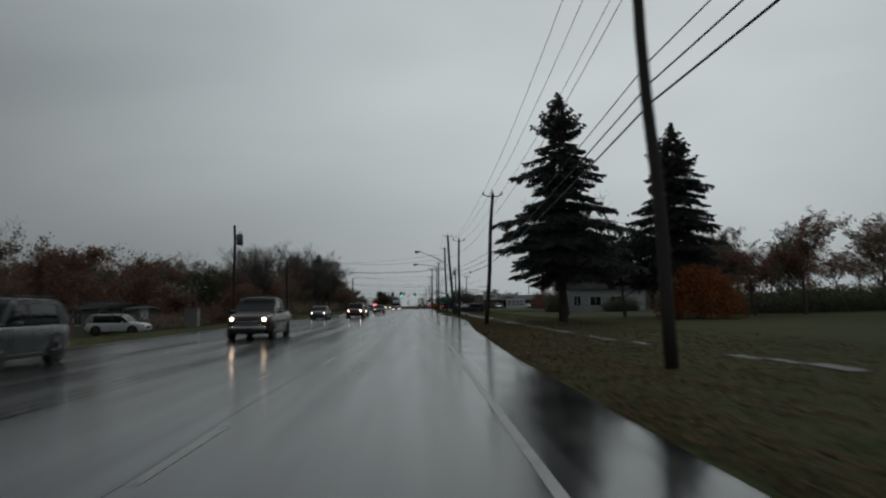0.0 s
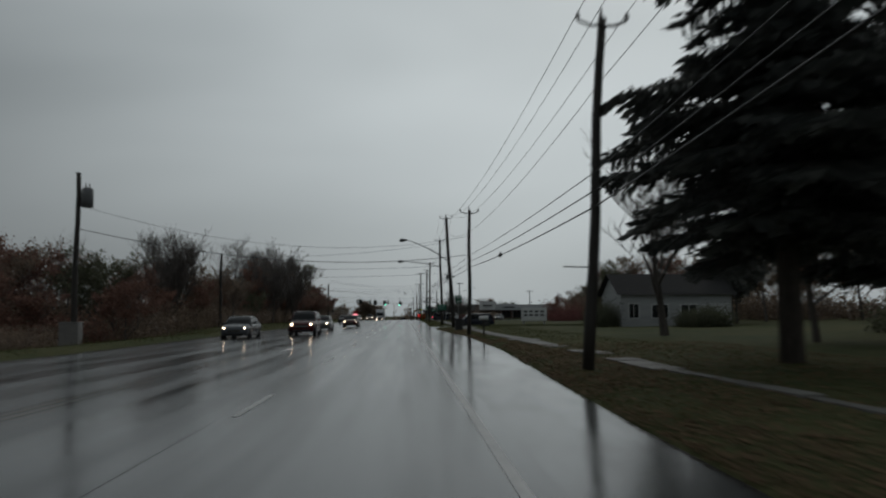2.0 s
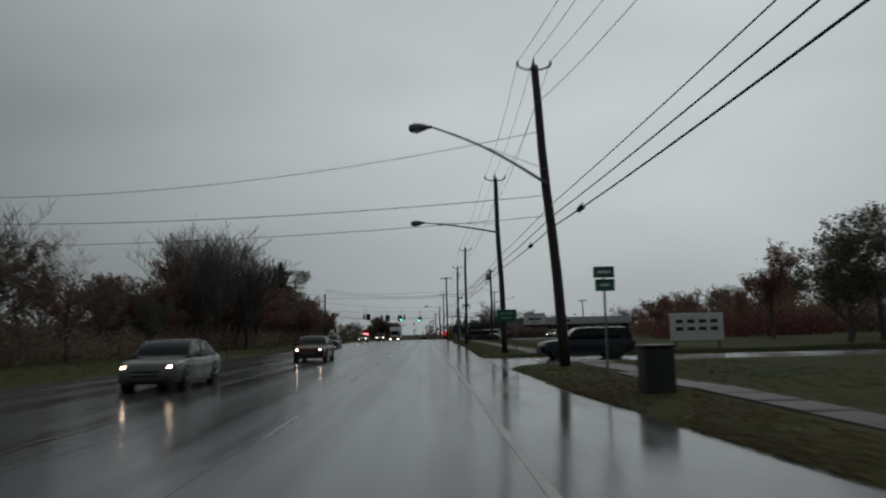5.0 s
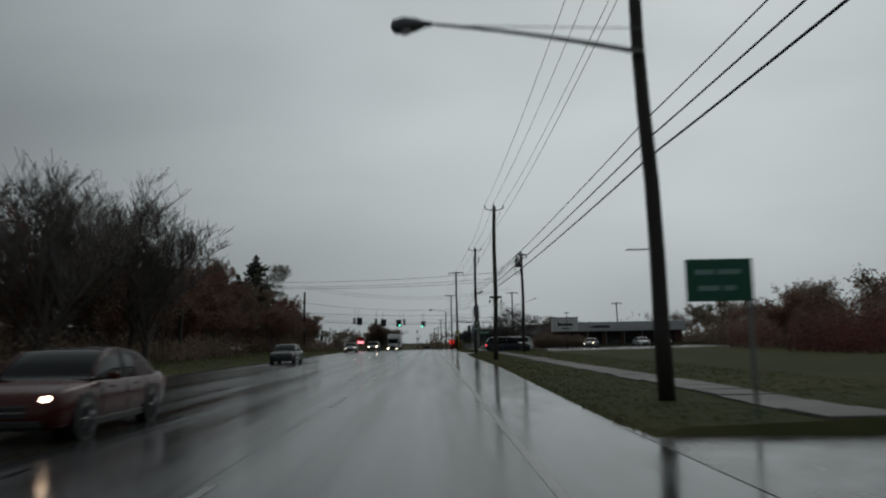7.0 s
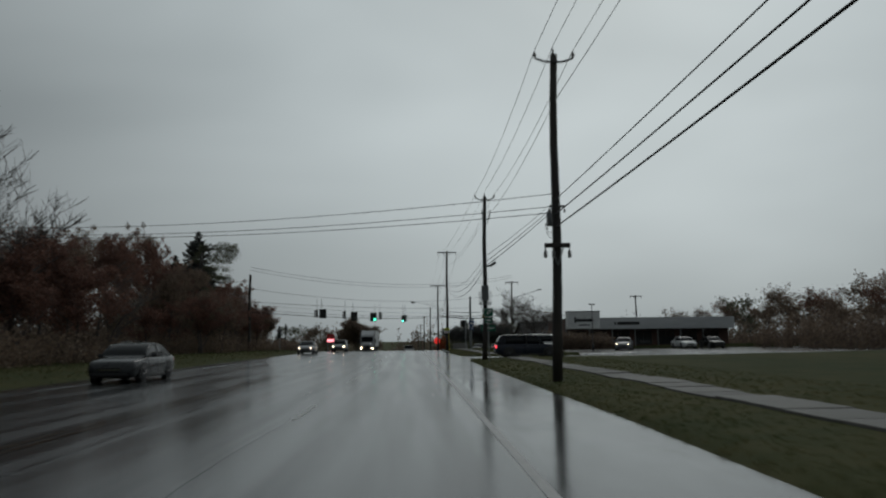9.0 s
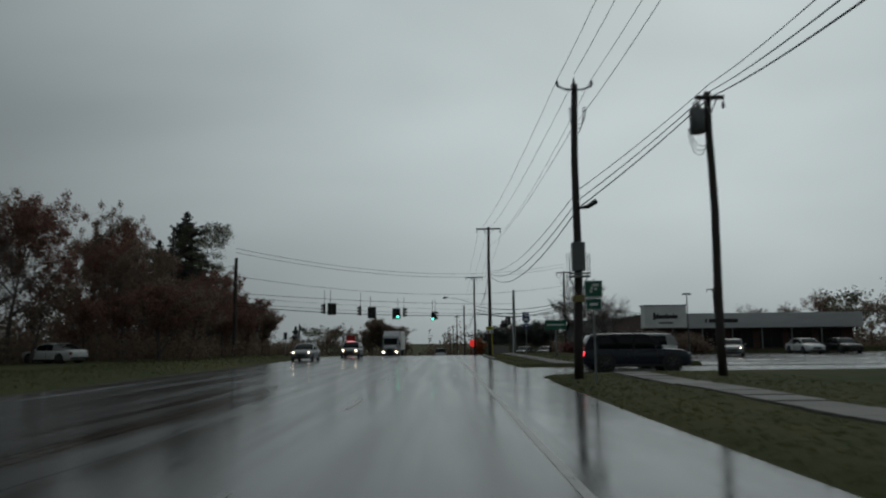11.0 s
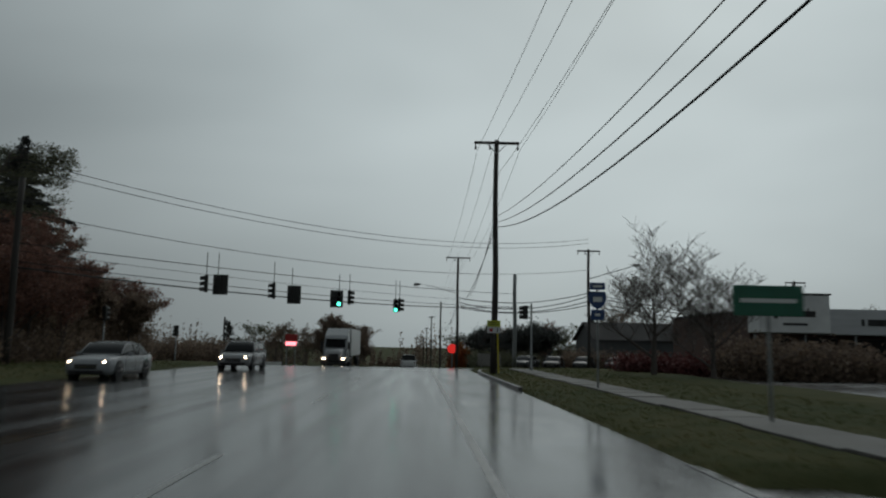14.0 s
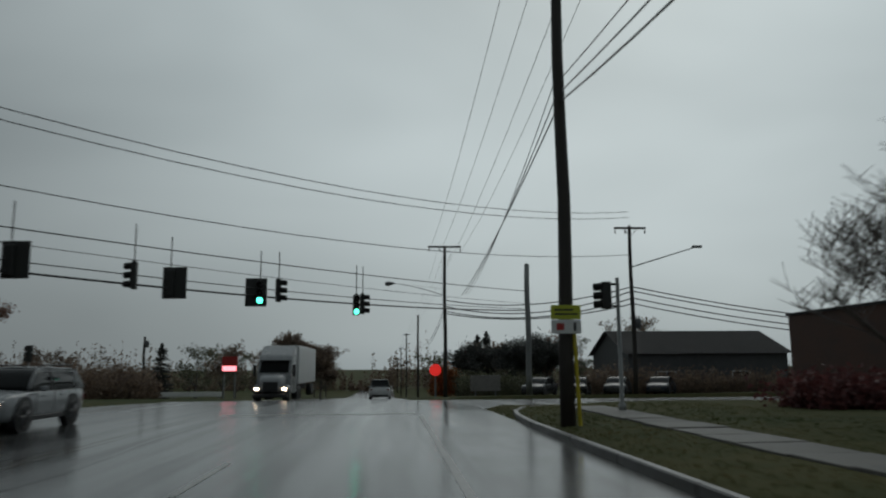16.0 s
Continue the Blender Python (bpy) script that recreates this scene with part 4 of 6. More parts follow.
def vehicle(x, y, yaw, spec, colour, label, lights=True, category="car", name="car", z=None, braking=False):
    """yaw 0 faces +y. spec: length, width, height, belt, hood, kind."""
    L, W, H, belt, hood, kind = spec
    t = thing(name, x, y, (slope_z(y) if z is None else z), label, category, "vehicles", yaw=yaw)
    h, half = L / 2, W / 2
    clear = 0.19 if kind == "sedan" else 0.26
    wr = 0.33 if kind == "sedan" else 0.385
    fa, ra = h - 0.93, -h + (1.0 if kind != "pickup" else 1.28)
    cowl = h - 1.35
    deck = {"sedan": belt + 0.03, "suv": belt + 0.02, "pickup": belt + 0.03}[kind]
    top = [(-h, deck - 0.22), (-h + 0.12, deck - 0.04), (-h + 0.4, deck), (-0.6, belt), (cowl - 0.1, belt), (cowl + 0.25, hood + 0.035), (h - 0.5, hood - 0.02), (h - 0.14, hood - 0.12), (h, hood - 0.30)]
    bot = [(-h, clear + 0.22), (-h + 0.25, clear + 0.03), (-h + 0.7, clear), (h - 0.7, clear), (h - 0.2, clear + 0.02), (h, clear + 0.16)]
    wid = [(-h, half * 0.80), (-h + 0.14, half * 0.92), (-h + 0.6, half * 0.985), (0.0, half), (h - 0.8, half * 0.985), (h - 0.2, half * 0.90), (h, half * 0.74)]
    rings = []
    for i in range(33):
        q = i / 32
        yy = -h + L * (0.5 - 0.5 * math.cos(math.pi * q)) * 0.6 + L * q * 0.4
        zb, zt, w = glide(bot, yy), glide(top, yy), glide(wid, yy)
        d = zt - zb
        side = [(0.86, 0.0), (0.955, 0.10), (0.99, 0.28), (1.0, 0.55), (0.985, 0.72), (0.975, 0.76), (0.955, 0.90), (0.90, 0.975), (0.70, 1.01), (0.35, 1.03)]
        rings.append([(-w * u, yy, zb + d * v) for u, v in side] + [(w * u, yy, zb + d * v) for u, v in side[::-1]])
    part("body", loft(bmesh.new(), rings), colour, t, smooth=True)
    # glasshouse
    rise = H - belt
    if kind == "sedan":
        roof = [(-h + 0.62, 0.0), (-h + 1.05, 0.55), (-h + 1.55, 0.92), (-0.25, 1.0), (0.30, 0.94), (0.70, 0.62), (cowl + 0.1, 0.0)]
        y0, y1, back, fore = -h + 0.62, cowl + 0.1, -h + 1.50, 0.32
    elif kind == "suv":
        roof = [(-h + 0.10, 0.0), (-h + 0.24, 0.55), (-h + 0.50, 0.95), (-0.3, 1.0), (0.40, 0.95), (0.75, 0.62), (cowl + 0.08, 0.0)]
        y0, y1, back, fore = -h + 0.10, cowl + 0.08, -h + 0.45, 0.42
    else:
        roof = [(-0.98, 0.0), (-0.94, 0.6), (-0.80, 0.97), (-0.1, 1.0), (0.60, 0.95), (0.92, 0.6), (cowl + 0.05, 0.0)]
        y0, y1, back, fore = -0.98, cowl + 0.05, -0.82, 0.60
    prof = [(1.0, -0.03), (0.955, 0.35), (0.89, 0.78), (0.84, 0.92), (0.70, 0.985), (0.35, 1.01)]

    def shell_ring(yy, grow=0.0):
        e = glide(roof, yy)
        ring = []
        for u, v in prof:
            w = half * 0.915 * (1 - (1 - u) * (0.25 + 0.75 * e)) + grow
            ring.append((w, yy, belt + max(-0.03, rise * e * v) + (grow if v > 0.9 else 0)))
        return [(-a, b, c) for a, b, c in ring] + ring[::-1]

    ys = [y0 + (y1 - y0) * i / 26 for i in range(27)]
    part("glazing", loft(bmesh.new(), [shell_ring(v) for v in ys]), GLASS_DARK, t, "dark tinted window glass", True)

    def skin(pname, ya, yb, k0, k1, mat, n=8):
        bm = bmesh.new()
        rows = [shell_ring(ya + (yb - ya) * i / n, 0.010)[k0:k1 + 1] for i in range(n + 1)]
        loft(bm, rows, cap=False)
        bmesh.ops.solidify(bm, geom=bm.faces[:], thickness=0.012)
        part(pname, bm, mat, t, smooth=False)

    skin("roof", back, fore, 2, 9, colour, 12)
    lean = (y1 - fore)
    for k0, k1, s in ((0, 3, -1), (8, 11, 1)):
        for pname, ya, yb, mat in (("rear_pillar", y0, back + (0.18 if kind == "sedan" else 0.30), colour), ("door_pillar", -0.22, -0.10, TRIM_BLACK)):
            skin(pname, ya, yb, k0, k1, mat, 5)
        bm = bmesh.new()
        pts = []
        for i in range(7):
            ring = shell_ring(fore + (y1 - 0.02 - fore) * i / 6, 0.006)
            pts.append(ring[3 if s < 0 else 8])
        tube(bm, pts, 0.030, 6)
        part("windscreen_pillar", bm, colour, t, smooth=True)
        part("wing_mirror", new_box(s * half + (0.0 if s > 0 else -0.19), s * half + (0.19 if s > 0 else 0.0), cowl - 0.38, cowl - 0.26, belt - 0.03, belt + 0.10, bevel=0.03), colour, t)
        part("sill", new_box(s * half * 0.955 - 0.02, s * half * 0.955 + 0.02, ra + 0.42, fa - 0.42, clear - 0.01, clear + 0.11, bevel=0.012), TRIM_BLACK, t)
        for dy in (0.42, -0.62):
            part("door_handle", new_box(s * half * 0.99 - 0.012, s * half * 0.99 + 0.012, dy - 0.09, dy + 0.09, belt - 0.16, belt - 0.13, bevel=0.005), colour, t)
        for dy in (0.86, -0.16, -1.08):
            if kind == "pickup" and dy < -1:
                continue
            part("door_seam", new_box(s * half * 0.998 - 0.004, s * half * 0.998 + 0.004, dy - 0.006, dy + 0.006, clear + 0.14, belt - 0.05), TRIM_BLACK, t)
        for yy in (fa, ra):
            face = s * half * 0.99
            # black disc on the solid flank stands for the shade inside the wheel well
            bm = bmesh.new()
            tube(bm, [(face - s * 0.20, yy, wr + 0.02), (face + s * 0.008, yy, wr + 0.02)], wr + 0.06, 22)
            part("wheel_well_shade", bm, TRIM_BLACK, t)
            bm = bmesh.new()
            tube(bm, [(face - s * 0.20, yy, wr), (face - s * 0.01, yy, wr), (face + s * 0.018, yy, wr)], [wr, wr, wr - 0.035], 22)
            wheel = part("wheel", bm, RUBBER, t, "wet black tyre", True)
            bm = bmesh.new()
            for q in range(7):
                a = 2 * math.pi * q / 7
                c, d = math.cos(a), math.sin(a)
                tube(bm, [(face + s * 0.022, yy + c * 0.05, wr + d * 0.05), (face + s * 0.018, yy + c * wr * 0.66, wr + d * wr * 0.66)], 0.022, 4)
            tube(bm, [(face + s * 0.010, yy + math.cos(a) * wr * 0.67, wr + math.sin(a) * wr * 0.67) for a in (2 * math.pi * q / 18 for q in range(19))], 0.016, 4)
            tube(bm, [(face - s * 0.02, yy, wr), (face + s * 0.012, yy, wr), (face + s * 0.020, yy, wr)], [wr * 0.66, wr * 0.66, wr * 0.2], 18)
            part("rim", bm, RIM, wheel)
        lamp_y = h - (0.24 if kind == "sedan" else 0.16)
        bm = bmesh.new()
        bmesh.ops.create_uvsphere(bm, u_segments=10, v_segments=6, radius=0.5, matrix=pose(s * half * 0.70, lamp_y, hood - 0.20, 0, 0, s * -28) @ Matrix.Diagonal((0.34, 0.28, 0.15, 1)))
        lens = part("headlamp", bm, HEADLIGHT_OFF, t, "clear headlamp", True)
        if lights:
            bm = bmesh.new()
            bmesh.ops.create_uvsphere(bm, u_segments=10, v_segments=6, radius=0.075, matrix=pose(s * half * 0.70, lamp_y + 0.11, hood - 0.20))
            part("bulb", bm, HEADLIGHT_ON, lens, "lit headlamp beam", True)
        part("tail_light", new_box(s * half * 0.76 - 0.13, s * half * 0.76 + 0.10, -h + 0.005, -h + 0.16, deck - 0.36, deck - 0.14, bevel=0.025), TAIL_ON if braking else TAIL_OFF, t, "lit red tail light" if braking else "")
    grille = part("grille", new_box(-half * 0.46, half * 0.46, h - 0.10, h + 0.006, hood - 0.46, hood - 0.26, bevel=0.02), TRIM_BLACK, t)
    part("grille_bar", new_box(-half * 0.44, half * 0.44, h + 0.003, h + 0.016, hood - 0.375, hood - 0.345), CHROME, grille)
    part("front_bumper", new_box(-half * 0.70, half * 0.70, h - 0.16, h + 0.02, clear + 0.06, clear + 0.20, bevel=0.035), TRIM_BLACK, t)
    part("rear_bumper", new_box(-half * 0.78, half * 0.78, -h - 0.02, -h + 0.18, clear + 0.10, clear + 0.28, bevel=0.035), TRIM_BLACK, t)
    part("number_plate", new_box(-0.15, 0.15, -h - 0.03, -h - 0.018, clear + 0.30, clear + 0.44), SIGN_WHITE, t)
    if kind == "pickup":
        for q in range(3):
            part("grille_bar", new_box(-half * 0.56, half * 0.56, h + 0.008, h + 0.03, hood - 0.34 - 0.12 * q, hood - 0.29 - 0.12 * q, bevel=0.008), CHROME, grille)
        part("front_guard", new_box(-half * 0.80, half * 0.80, h - 0.14, h + 0.07, clear + 0.18, clear + 0.36, bevel=0.05), CHROME, t, "chrome front bumper")
        # thin black sheet on the closed body stands for the bed's dark hollow
        part("bed_hollow_sheet", new_box(-half * 0.80, half * 0.80, -h + 0.14, -1.05, belt + 0.05, belt + 0.062), TRIM_BLACK, t, "flat black sheet standing for the dark load bed hollow")
    if kind == "suv":
        for s in (-1, 1):
            bm = bmesh.new()
            tube(bm, [(s * half * 0.70, back + 0.15, H), (s * half * 0.70, back + 0.25, H + 0.05), (s * half * 0.70, fore - 0.35, H + 0.05), (s * half * 0.70, fore - 0.2, H - 0.01)], 0.018, 5)
            part("roof_rail", bm, TRIM_BLACK, t)
    return t


SEDAN = (4.75, 1.82, 1.45, 0.93, 0.86, "sedan")
SUV = (4.90, 1.95, 1.76, 1.08, 1.02, "suv")
HATCH = (4.70, 1.84, 1.56, 0.98, 0.92, "suv")
LARGE_SUV = (5.05, 2.00, 1.80, 1.20, 1.14, "suv")
PICKUP = (5.75, 2.00, 1.90, 1.18, 1.12, "pickup")
P_RED = paint("dark_red_car_paint", (0.065, 0.009, 0.009))
P_WHITE = paint("white_car_paint", (0.62, 0.63, 0.63))
P_SILVER = paint("silver_car_paint", (0.26, 0.27, 0.28))
P_BLACK = paint("black_car_paint", (0.009, 0.009, 0.010))
P_NAVY = paint("dark_blue_car_paint", (0.022, 0.026, 0.038))
P_BEIGE = paint("beige_car_paint", (0.125, 0.130, 0.115))
P_UMBER = paint("dark_brown_car_paint", (0.042, 0.026, 0.022))
P_STEEL = paint("steel_grey_car_paint", (0.085, 0.092, 0.100))
P_GREY = paint("grey_car_paint", (0.035, 0.037, 0.040))

vehicle(-7.5, 33.4, 180, PICKUP, P_UMBER, "dark brown pickup truck with lit headlights in the oncoming lane", category="pickup truck", name="pickup_truck")
vehicle(-10.9, 17.0, 180, SUV, P_STEEL, "steel grey sport utility car driving in the outer oncoming lane", lights=False)
vehicle(-10.7, 79.5, 180, SEDAN, P_STEEL, "steel grey saloon car with lit headlights on the wet road")
vehicle(-7.4, 86.0, 180, SUV, P_RED, "dark red sport utility car with lit headlights on the wet road")
vehicle(-7.9, 102.0, 180, SEDAN, P_BEIGE, "beige saloon car with lit headlights on the wet road")
vehicle(-6.6, 122.6, 180, SEDAN, P_RED, "dark red saloon car with lit headlights waiting on the wet road")
vehicle(-11.0, 166.0, 180, SEDAN, P_GREY, "grey saloon car in the outer oncoming lane", lights=False)
vehicle(-12.1, 222.8, 180, SEDAN, P_SILVER, "silver saloon car with lit headlights on the wet road")
vehicle(-9.6, 234.8, 180, HATCH, P_SILVER, "pale silver hatchback with lit headlights before the crossing")
vehicle(-0.9, 289.0, 0, PICKUP, P_WHITE, "white pickup truck driving away down the slope", lights=False, category="pickup truck", name="pickup_truck")
vehicle(7.9, 116.4, 92, HATCH, P_NAVY, "dark blue family hatchback waiting in the driveway mouth", lights=False)
vehicle(8.4, 193.0, -91, SUV, P_NAVY, "dark blue sport utility car turning into the driveway", lights=False, braking=True)
vehicle(9.3, 197.7, 105, LARGE_SUV, P_WHITE, "white sport utility car waiting in the driveway", lights=False)
vehicle(24.0, 222.0, 160, SEDAN, P_SILVER, "silver car with lit headlights in the store car park", z=0.02)
vehicle(-24.6, 60.0, -93, SUV, P_WHITE, "white sport utility car parked on the sunken grass", lights=False, z=ground_z(-24.6, 60.0) + 0.02)


def semi_truck(x, y):
    z = slope_z(y)
    t = thing("semi_truck", x, y, z, "white articulated lorry with lit headlights climbing towards the crossing", "lorry", "vehicles", yaw=180)
    grey = paint("pale_lorry_paint", (0.30, 0.31, 0.32))
    # cab: nose at +y
    bm = bmesh.new()
    prof = [(1.95, 0.55), (1.95, 1.35), (1.95, 1.75), (1.9, 1.95), (1.35, 2.80), (0.9, 3.25), (-0.6, 3.95), (-1.5, 3.95), (-1.5, 0.55)]
    left = [bm.verts.new((-1.18, a, b)) for a, b in prof]
    right = [bm.verts.new((1.18, a, b)) for a, b in prof]
    bm.faces.new(left)
    bm.faces.new(right[::-1])
    for i in range(9):
        bm.faces.new((left[i], right[i], right[(i + 1) % 9], left[(i + 1) % 9]))
    bmesh.ops.bevel(bm, geom=bm.edges[:], offset=0.08, segments=2, affect="EDGES")
    part("cab", bm, grey, t, smooth=False)
    bm = bmesh.new()
    vs = [bm.verts.new(p) for p in ((-1.02, 1.90, 2.05), (1.02, 1.90, 2.05), (0.95, 1.44, 2.88), (-0.95, 1.44, 2.88))]
    bm.faces.new(vs)
    bmesh.ops.solidify(bm, geom=bm.faces[:], thickness=0.03)
    part("windscreen", bm, GLASS_DARK, t)
    part("sun_visor", new_box(-1.08, 1.08, 1.30, 1.62, 2.84, 2.92, bevel=0.02), TRIM_BLACK, t)
    bm = bmesh.new()
    rows = []
    for a, w_, lo_, hi_ in ((1.9, 0.98, 0.75, 1.98), (2.6, 0.88, 0.75, 1.90), (3.2, 0.76, 0.75, 1.74), (3.42, 0.66, 0.80, 1.52)):
        rows.append([(-w_, a, lo_), (-w_, a, hi_ - 0.22), (-w_ * 0.78, a, hi_ - 0.03), (0, a, hi_), (w_ * 0.78, a, hi_ - 0.03), (w_, a, hi_ - 0.22), (w_, a, lo_)])
    loft(bm, rows)
    part("bonnet", bm, grey, t, smooth=True)
    for s in (-1, 1):
        part("wing", new_box(s * 0.95 - 0.27, s * 0.95 + 0.27, 1.95, 3.30, 0.72, 1.22, bevel=0.14), grey, t)
        bm = bmesh.new()
        tube(bm, [(s * 1.05, -1.62, 0.8), (s * 1.05, -1.62, 3.9)], 0.075, 10)
        part("exhaust_stack", bm, CHROME, t, smooth=True)
    part("grille", new_box(-0.5, 0.5, 3.40, 3.47, 0.80, 1.42, bevel=0.03), TRIM_BLACK, t)
    part("bumper", new_box(-1.2, 1.2, 3.2, 3.5, 0.35, 0.62, bevel=0.05), TRIM_BLACK, t)
    for s in (-1, 1):
        part("side_window", new_box(s * 1.19 - 0.012, s * 1.19 + 0.012, 0.5, 1.45, 1.95, 2.6), GLASS_DARK, t)
        part("headlight", new_box(s * 0.95 - 0.15, s * 0.95 + 0.15, 3.26, 3.34, 0.86, 1.02, bevel=0.03), HEADLIGHT_ON, t, "lit headlight")
        part("door_mirror", new_box(s * 1.38 - 0.1, s * 1.38 + 0.1, 1.7, 1.8, 1.8, 2.6, bevel=0.02), TRIM_BLACK, t)
        for yy in (2.5, -2.0, -3.3, -12.0, -13.3):
            bm = bmesh.new()
            tube(bm, [(s * 0.78, yy, 0.5), (s * 1.2, yy, 0.5)], 0.5, 18)
            wheel = part("wheel", bm, RUBBER, t, "wet black tyre", True)
            bm = bmesh.new()
            tube(bm, [(s * 1.19, yy, 0.5), (s * 1.22, yy, 0.5)], 0.27, 12)
            part("rim", bm, RIM, wheel)
    part("trailer", new_box(-1.28, 1.28, -14.6, -2.0, 1.15, 4.05, bevel=0.04), SIGN_WHITE, t, "tall white box trailer")
    part("chassis", new_box(-0.5, 0.5, -13.8, 3.0, 0.6, 1.1), TRIM_BLACK, t)


semi_truck(-8.1, 270.5)


# ---- buildings ----
def gable_house(x, y, w, d, eave, ridge, wall, label, windows=(), door=None, yaw=0.0, chimney=True):
    z = ground_z(x, y) - 0.1
    t = thing("house", x, y, z, label, "house", "houses", yaw=yaw)
    part("wall", new_box(-w / 2, w / 2, -d / 2, d / 2, 0, eave), wall, t)
    bm = bmesh.new()
    o = 0.45
    pts = [(-w / 2 - o, -d / 2 - o, eave - 0.05), (-w / 2 - o, 0, ridge), (-w / 2 - o, d / 2 + o, eave - 0.05)]
    a = [bm.verts.new(p) for p in pts]
    b = [bm.verts.new((-p[0], p[1], p[2])) for p in pts]
    bm.faces.new((a[0], a[1], b[1], b[0]))
    bm.faces.new((a[1], a[2], b[2], b[1]))
    bmesh.ops.solidify(bm, geom=bm.faces[:], thickness=0.15)
    roof = part("roof", bm, ROOF_DARK, t)
    for s in (-1, 1):
        bm = bmesh.new()
        tri = ((-d / 2, eave + 0.004), (d / 2, eave + 0.004), (0, ridge - 0.16))
        v = [bm.verts.new((s * (w / 2 + 0.003), p, q)) for p, q in tri]
        u = [bm.verts.new((s * (w / 2 - 0.12), p, q)) for p, q in tri]
        bm.faces.new(v)
        bm.faces.new(u[::-1])
        for i in range(3):
            bm.faces.new((v[i], u[i], u[(i + 1) % 3], v[(i + 1) % 3]))
        part("gable", bm, wall, t)
    if chimney:
        part("chimney", new_box(w * 0.2, w * 0.2 + 0.7, 0.3, 1.0, ridge - 0.8, ridge + 0.8, bevel=0.02), WALL_BROWN, roof)
    for u, z0, ww, hh in windows:
        win = part("window", new_box(u - ww / 2 - 0.08, u + ww / 2 + 0.08, -d / 2 - 0.05, -d / 2 - 0.004, z0 - 0.08, z0 + hh + 0.08, bevel=0.01), SIGN_WHITE, t, "white framed window")
        part("pane", new_box(u - ww / 2, u + ww / 2, -d / 2 - 0.07, -d / 2 - 0.051, z0, z0 + hh), WINDOW_DARK, win)
        part("glazing_bar", new_box(u - 0.02, u + 0.02, -d / 2 - 0.08, -d / 2 - 0.071, z0, z0 + hh), SIGN_WHITE, win)
    if door is not None:
        part("garage_door", new_box(door - 1.3, door + 1.3, -d / 2 - 0.06, -d / 2 - 0.004, 0.05, 2.25), FASCIA, t)
    return t


gable_house(25.6, 102.6, 10.6, 6.8, 3.1, 5.2, WALL_WHITE, "low white clapboard house with dark shingles behind tall spruces", [(-4.1, 0.9, 0.9, 1.3), (-1.6, 0.9, 1.5, 1.2), (1.2, 0.9, 1.5, 1.2)], 3.7, chimney=False)
gable_house(-33.5, 73.0, 23.0, 7.0, 2.3, 3.0, GREY_WALL, "long low blue grey building before the woods", [(-8.5, 0.9, 1.5, 1.2), (-3.2, 0.9, 1.5, 1.2), (2.6, 0.9, 1.5, 1.2)], 7.5, yaw=90, chimney=False)


def store():
    x0, x1, y0 = 20.7, 43.0, 238.0
    z = slope_z(y0) + 0.0
    t = thing("store_building", x0, y0, z, "low brown store with a long white metal fascia", "store")
    w = x1 - x0
    part("wall", new_box(0, w, 0.0, 14, -0.5, 4.0), WALL_BROWN, t)
    part("fascia", new_box(4.25, w + 0.3, -1.5, -0.004, 2.6, 4.15, bevel=0.03), FASCIA, t, "white ribbed metal fascia")
    sign = part("sign_board", new_box(-0.1, 4.2, -1.7, -0.004, 2.65, 4.95, bevel=0.04), SIGN_WHITE, t, "white shop sign board with dark script")
    for u0, u1, v0, v1 in ((0.75, 1.0, 3.5, 4.25), (1.0, 3.3, 3.62, 3.98), (1.2, 1.3, 3.6, 4.15), (2.1, 2.2, 3.6, 4.15), (2.8, 2.9, 3.6, 4.15), (1.3, 2.8, 3.1, 3.25)):
        part("print_bar", new_box(u0, u1, -1.716, -1.701, v0, v1), SIGN_BLACK, sign)
    part("sign_cap", new_box(-0.2, 4.3, -1.75, 0.1, 4.95, 5.05), SIGN_BLACK, sign)
    for u0, u1 in ((6.2, 6.4), (6.6, 9.6), (7.3, 7.4), (8.6, 8.7)):
        part("print_bar", new_box(u0, u1, -1.515, -1.501, 3.15, 3.55), SIGN_BLACK, t)
    part("flat_roof", new_box(-0.1, w + 0.2, -0.1, 14.1, 4.0, 4.12), ROOF_DARK, t)
    for i in range(7):
        u = 1.2 + 3.1 * i
        win = part("window", new_box(u - 1.2, u + 1.2, -0.06, -0.005, 0.5, 2.4), TRIM_BLACK, t)
        part("pane", new_box(u - 1.12, u - 0.03, -0.08, -0.061, 0.58, 2.32), WINDOW_DARK, win)
        part("pane", new_box(u + 0.03, u + 1.12, -0.08, -0.061, 0.58, 2.32), WINDOW_DARK, win)
        bm = bmesh.new()
        tube(bm, [(u - 1.5, -1.35, -0.3), (u - 1.5, -1.35, 2.6)], 0.07, 8)
        part("canopy_post", bm, GALV, t)


store()
gable_house(29.2, 288.0, 15.0, 12.0, 3.9, 6.2, GREY_WALL, "dark grey hall with a shallow dark roof beyond the side road", [(-4, 1.0, 1.6, 1.2), (3, 1.0, 1.6, 1.2)], chimney=False)
for i, (x, y, yaw, c) in enumerate(((12.2, 275.5, 150, P_GREY), (15.4, 275.8, 160, P_BLACK), (18.8, 276.0, 155, P_GREY), (22.6, 276.4, 150, P_NAVY))):
    vehicle(x, y, yaw, SEDAN, c, "parked saloon car beaded with rain outside the hall", lights=False, z=ground_z(x, y))


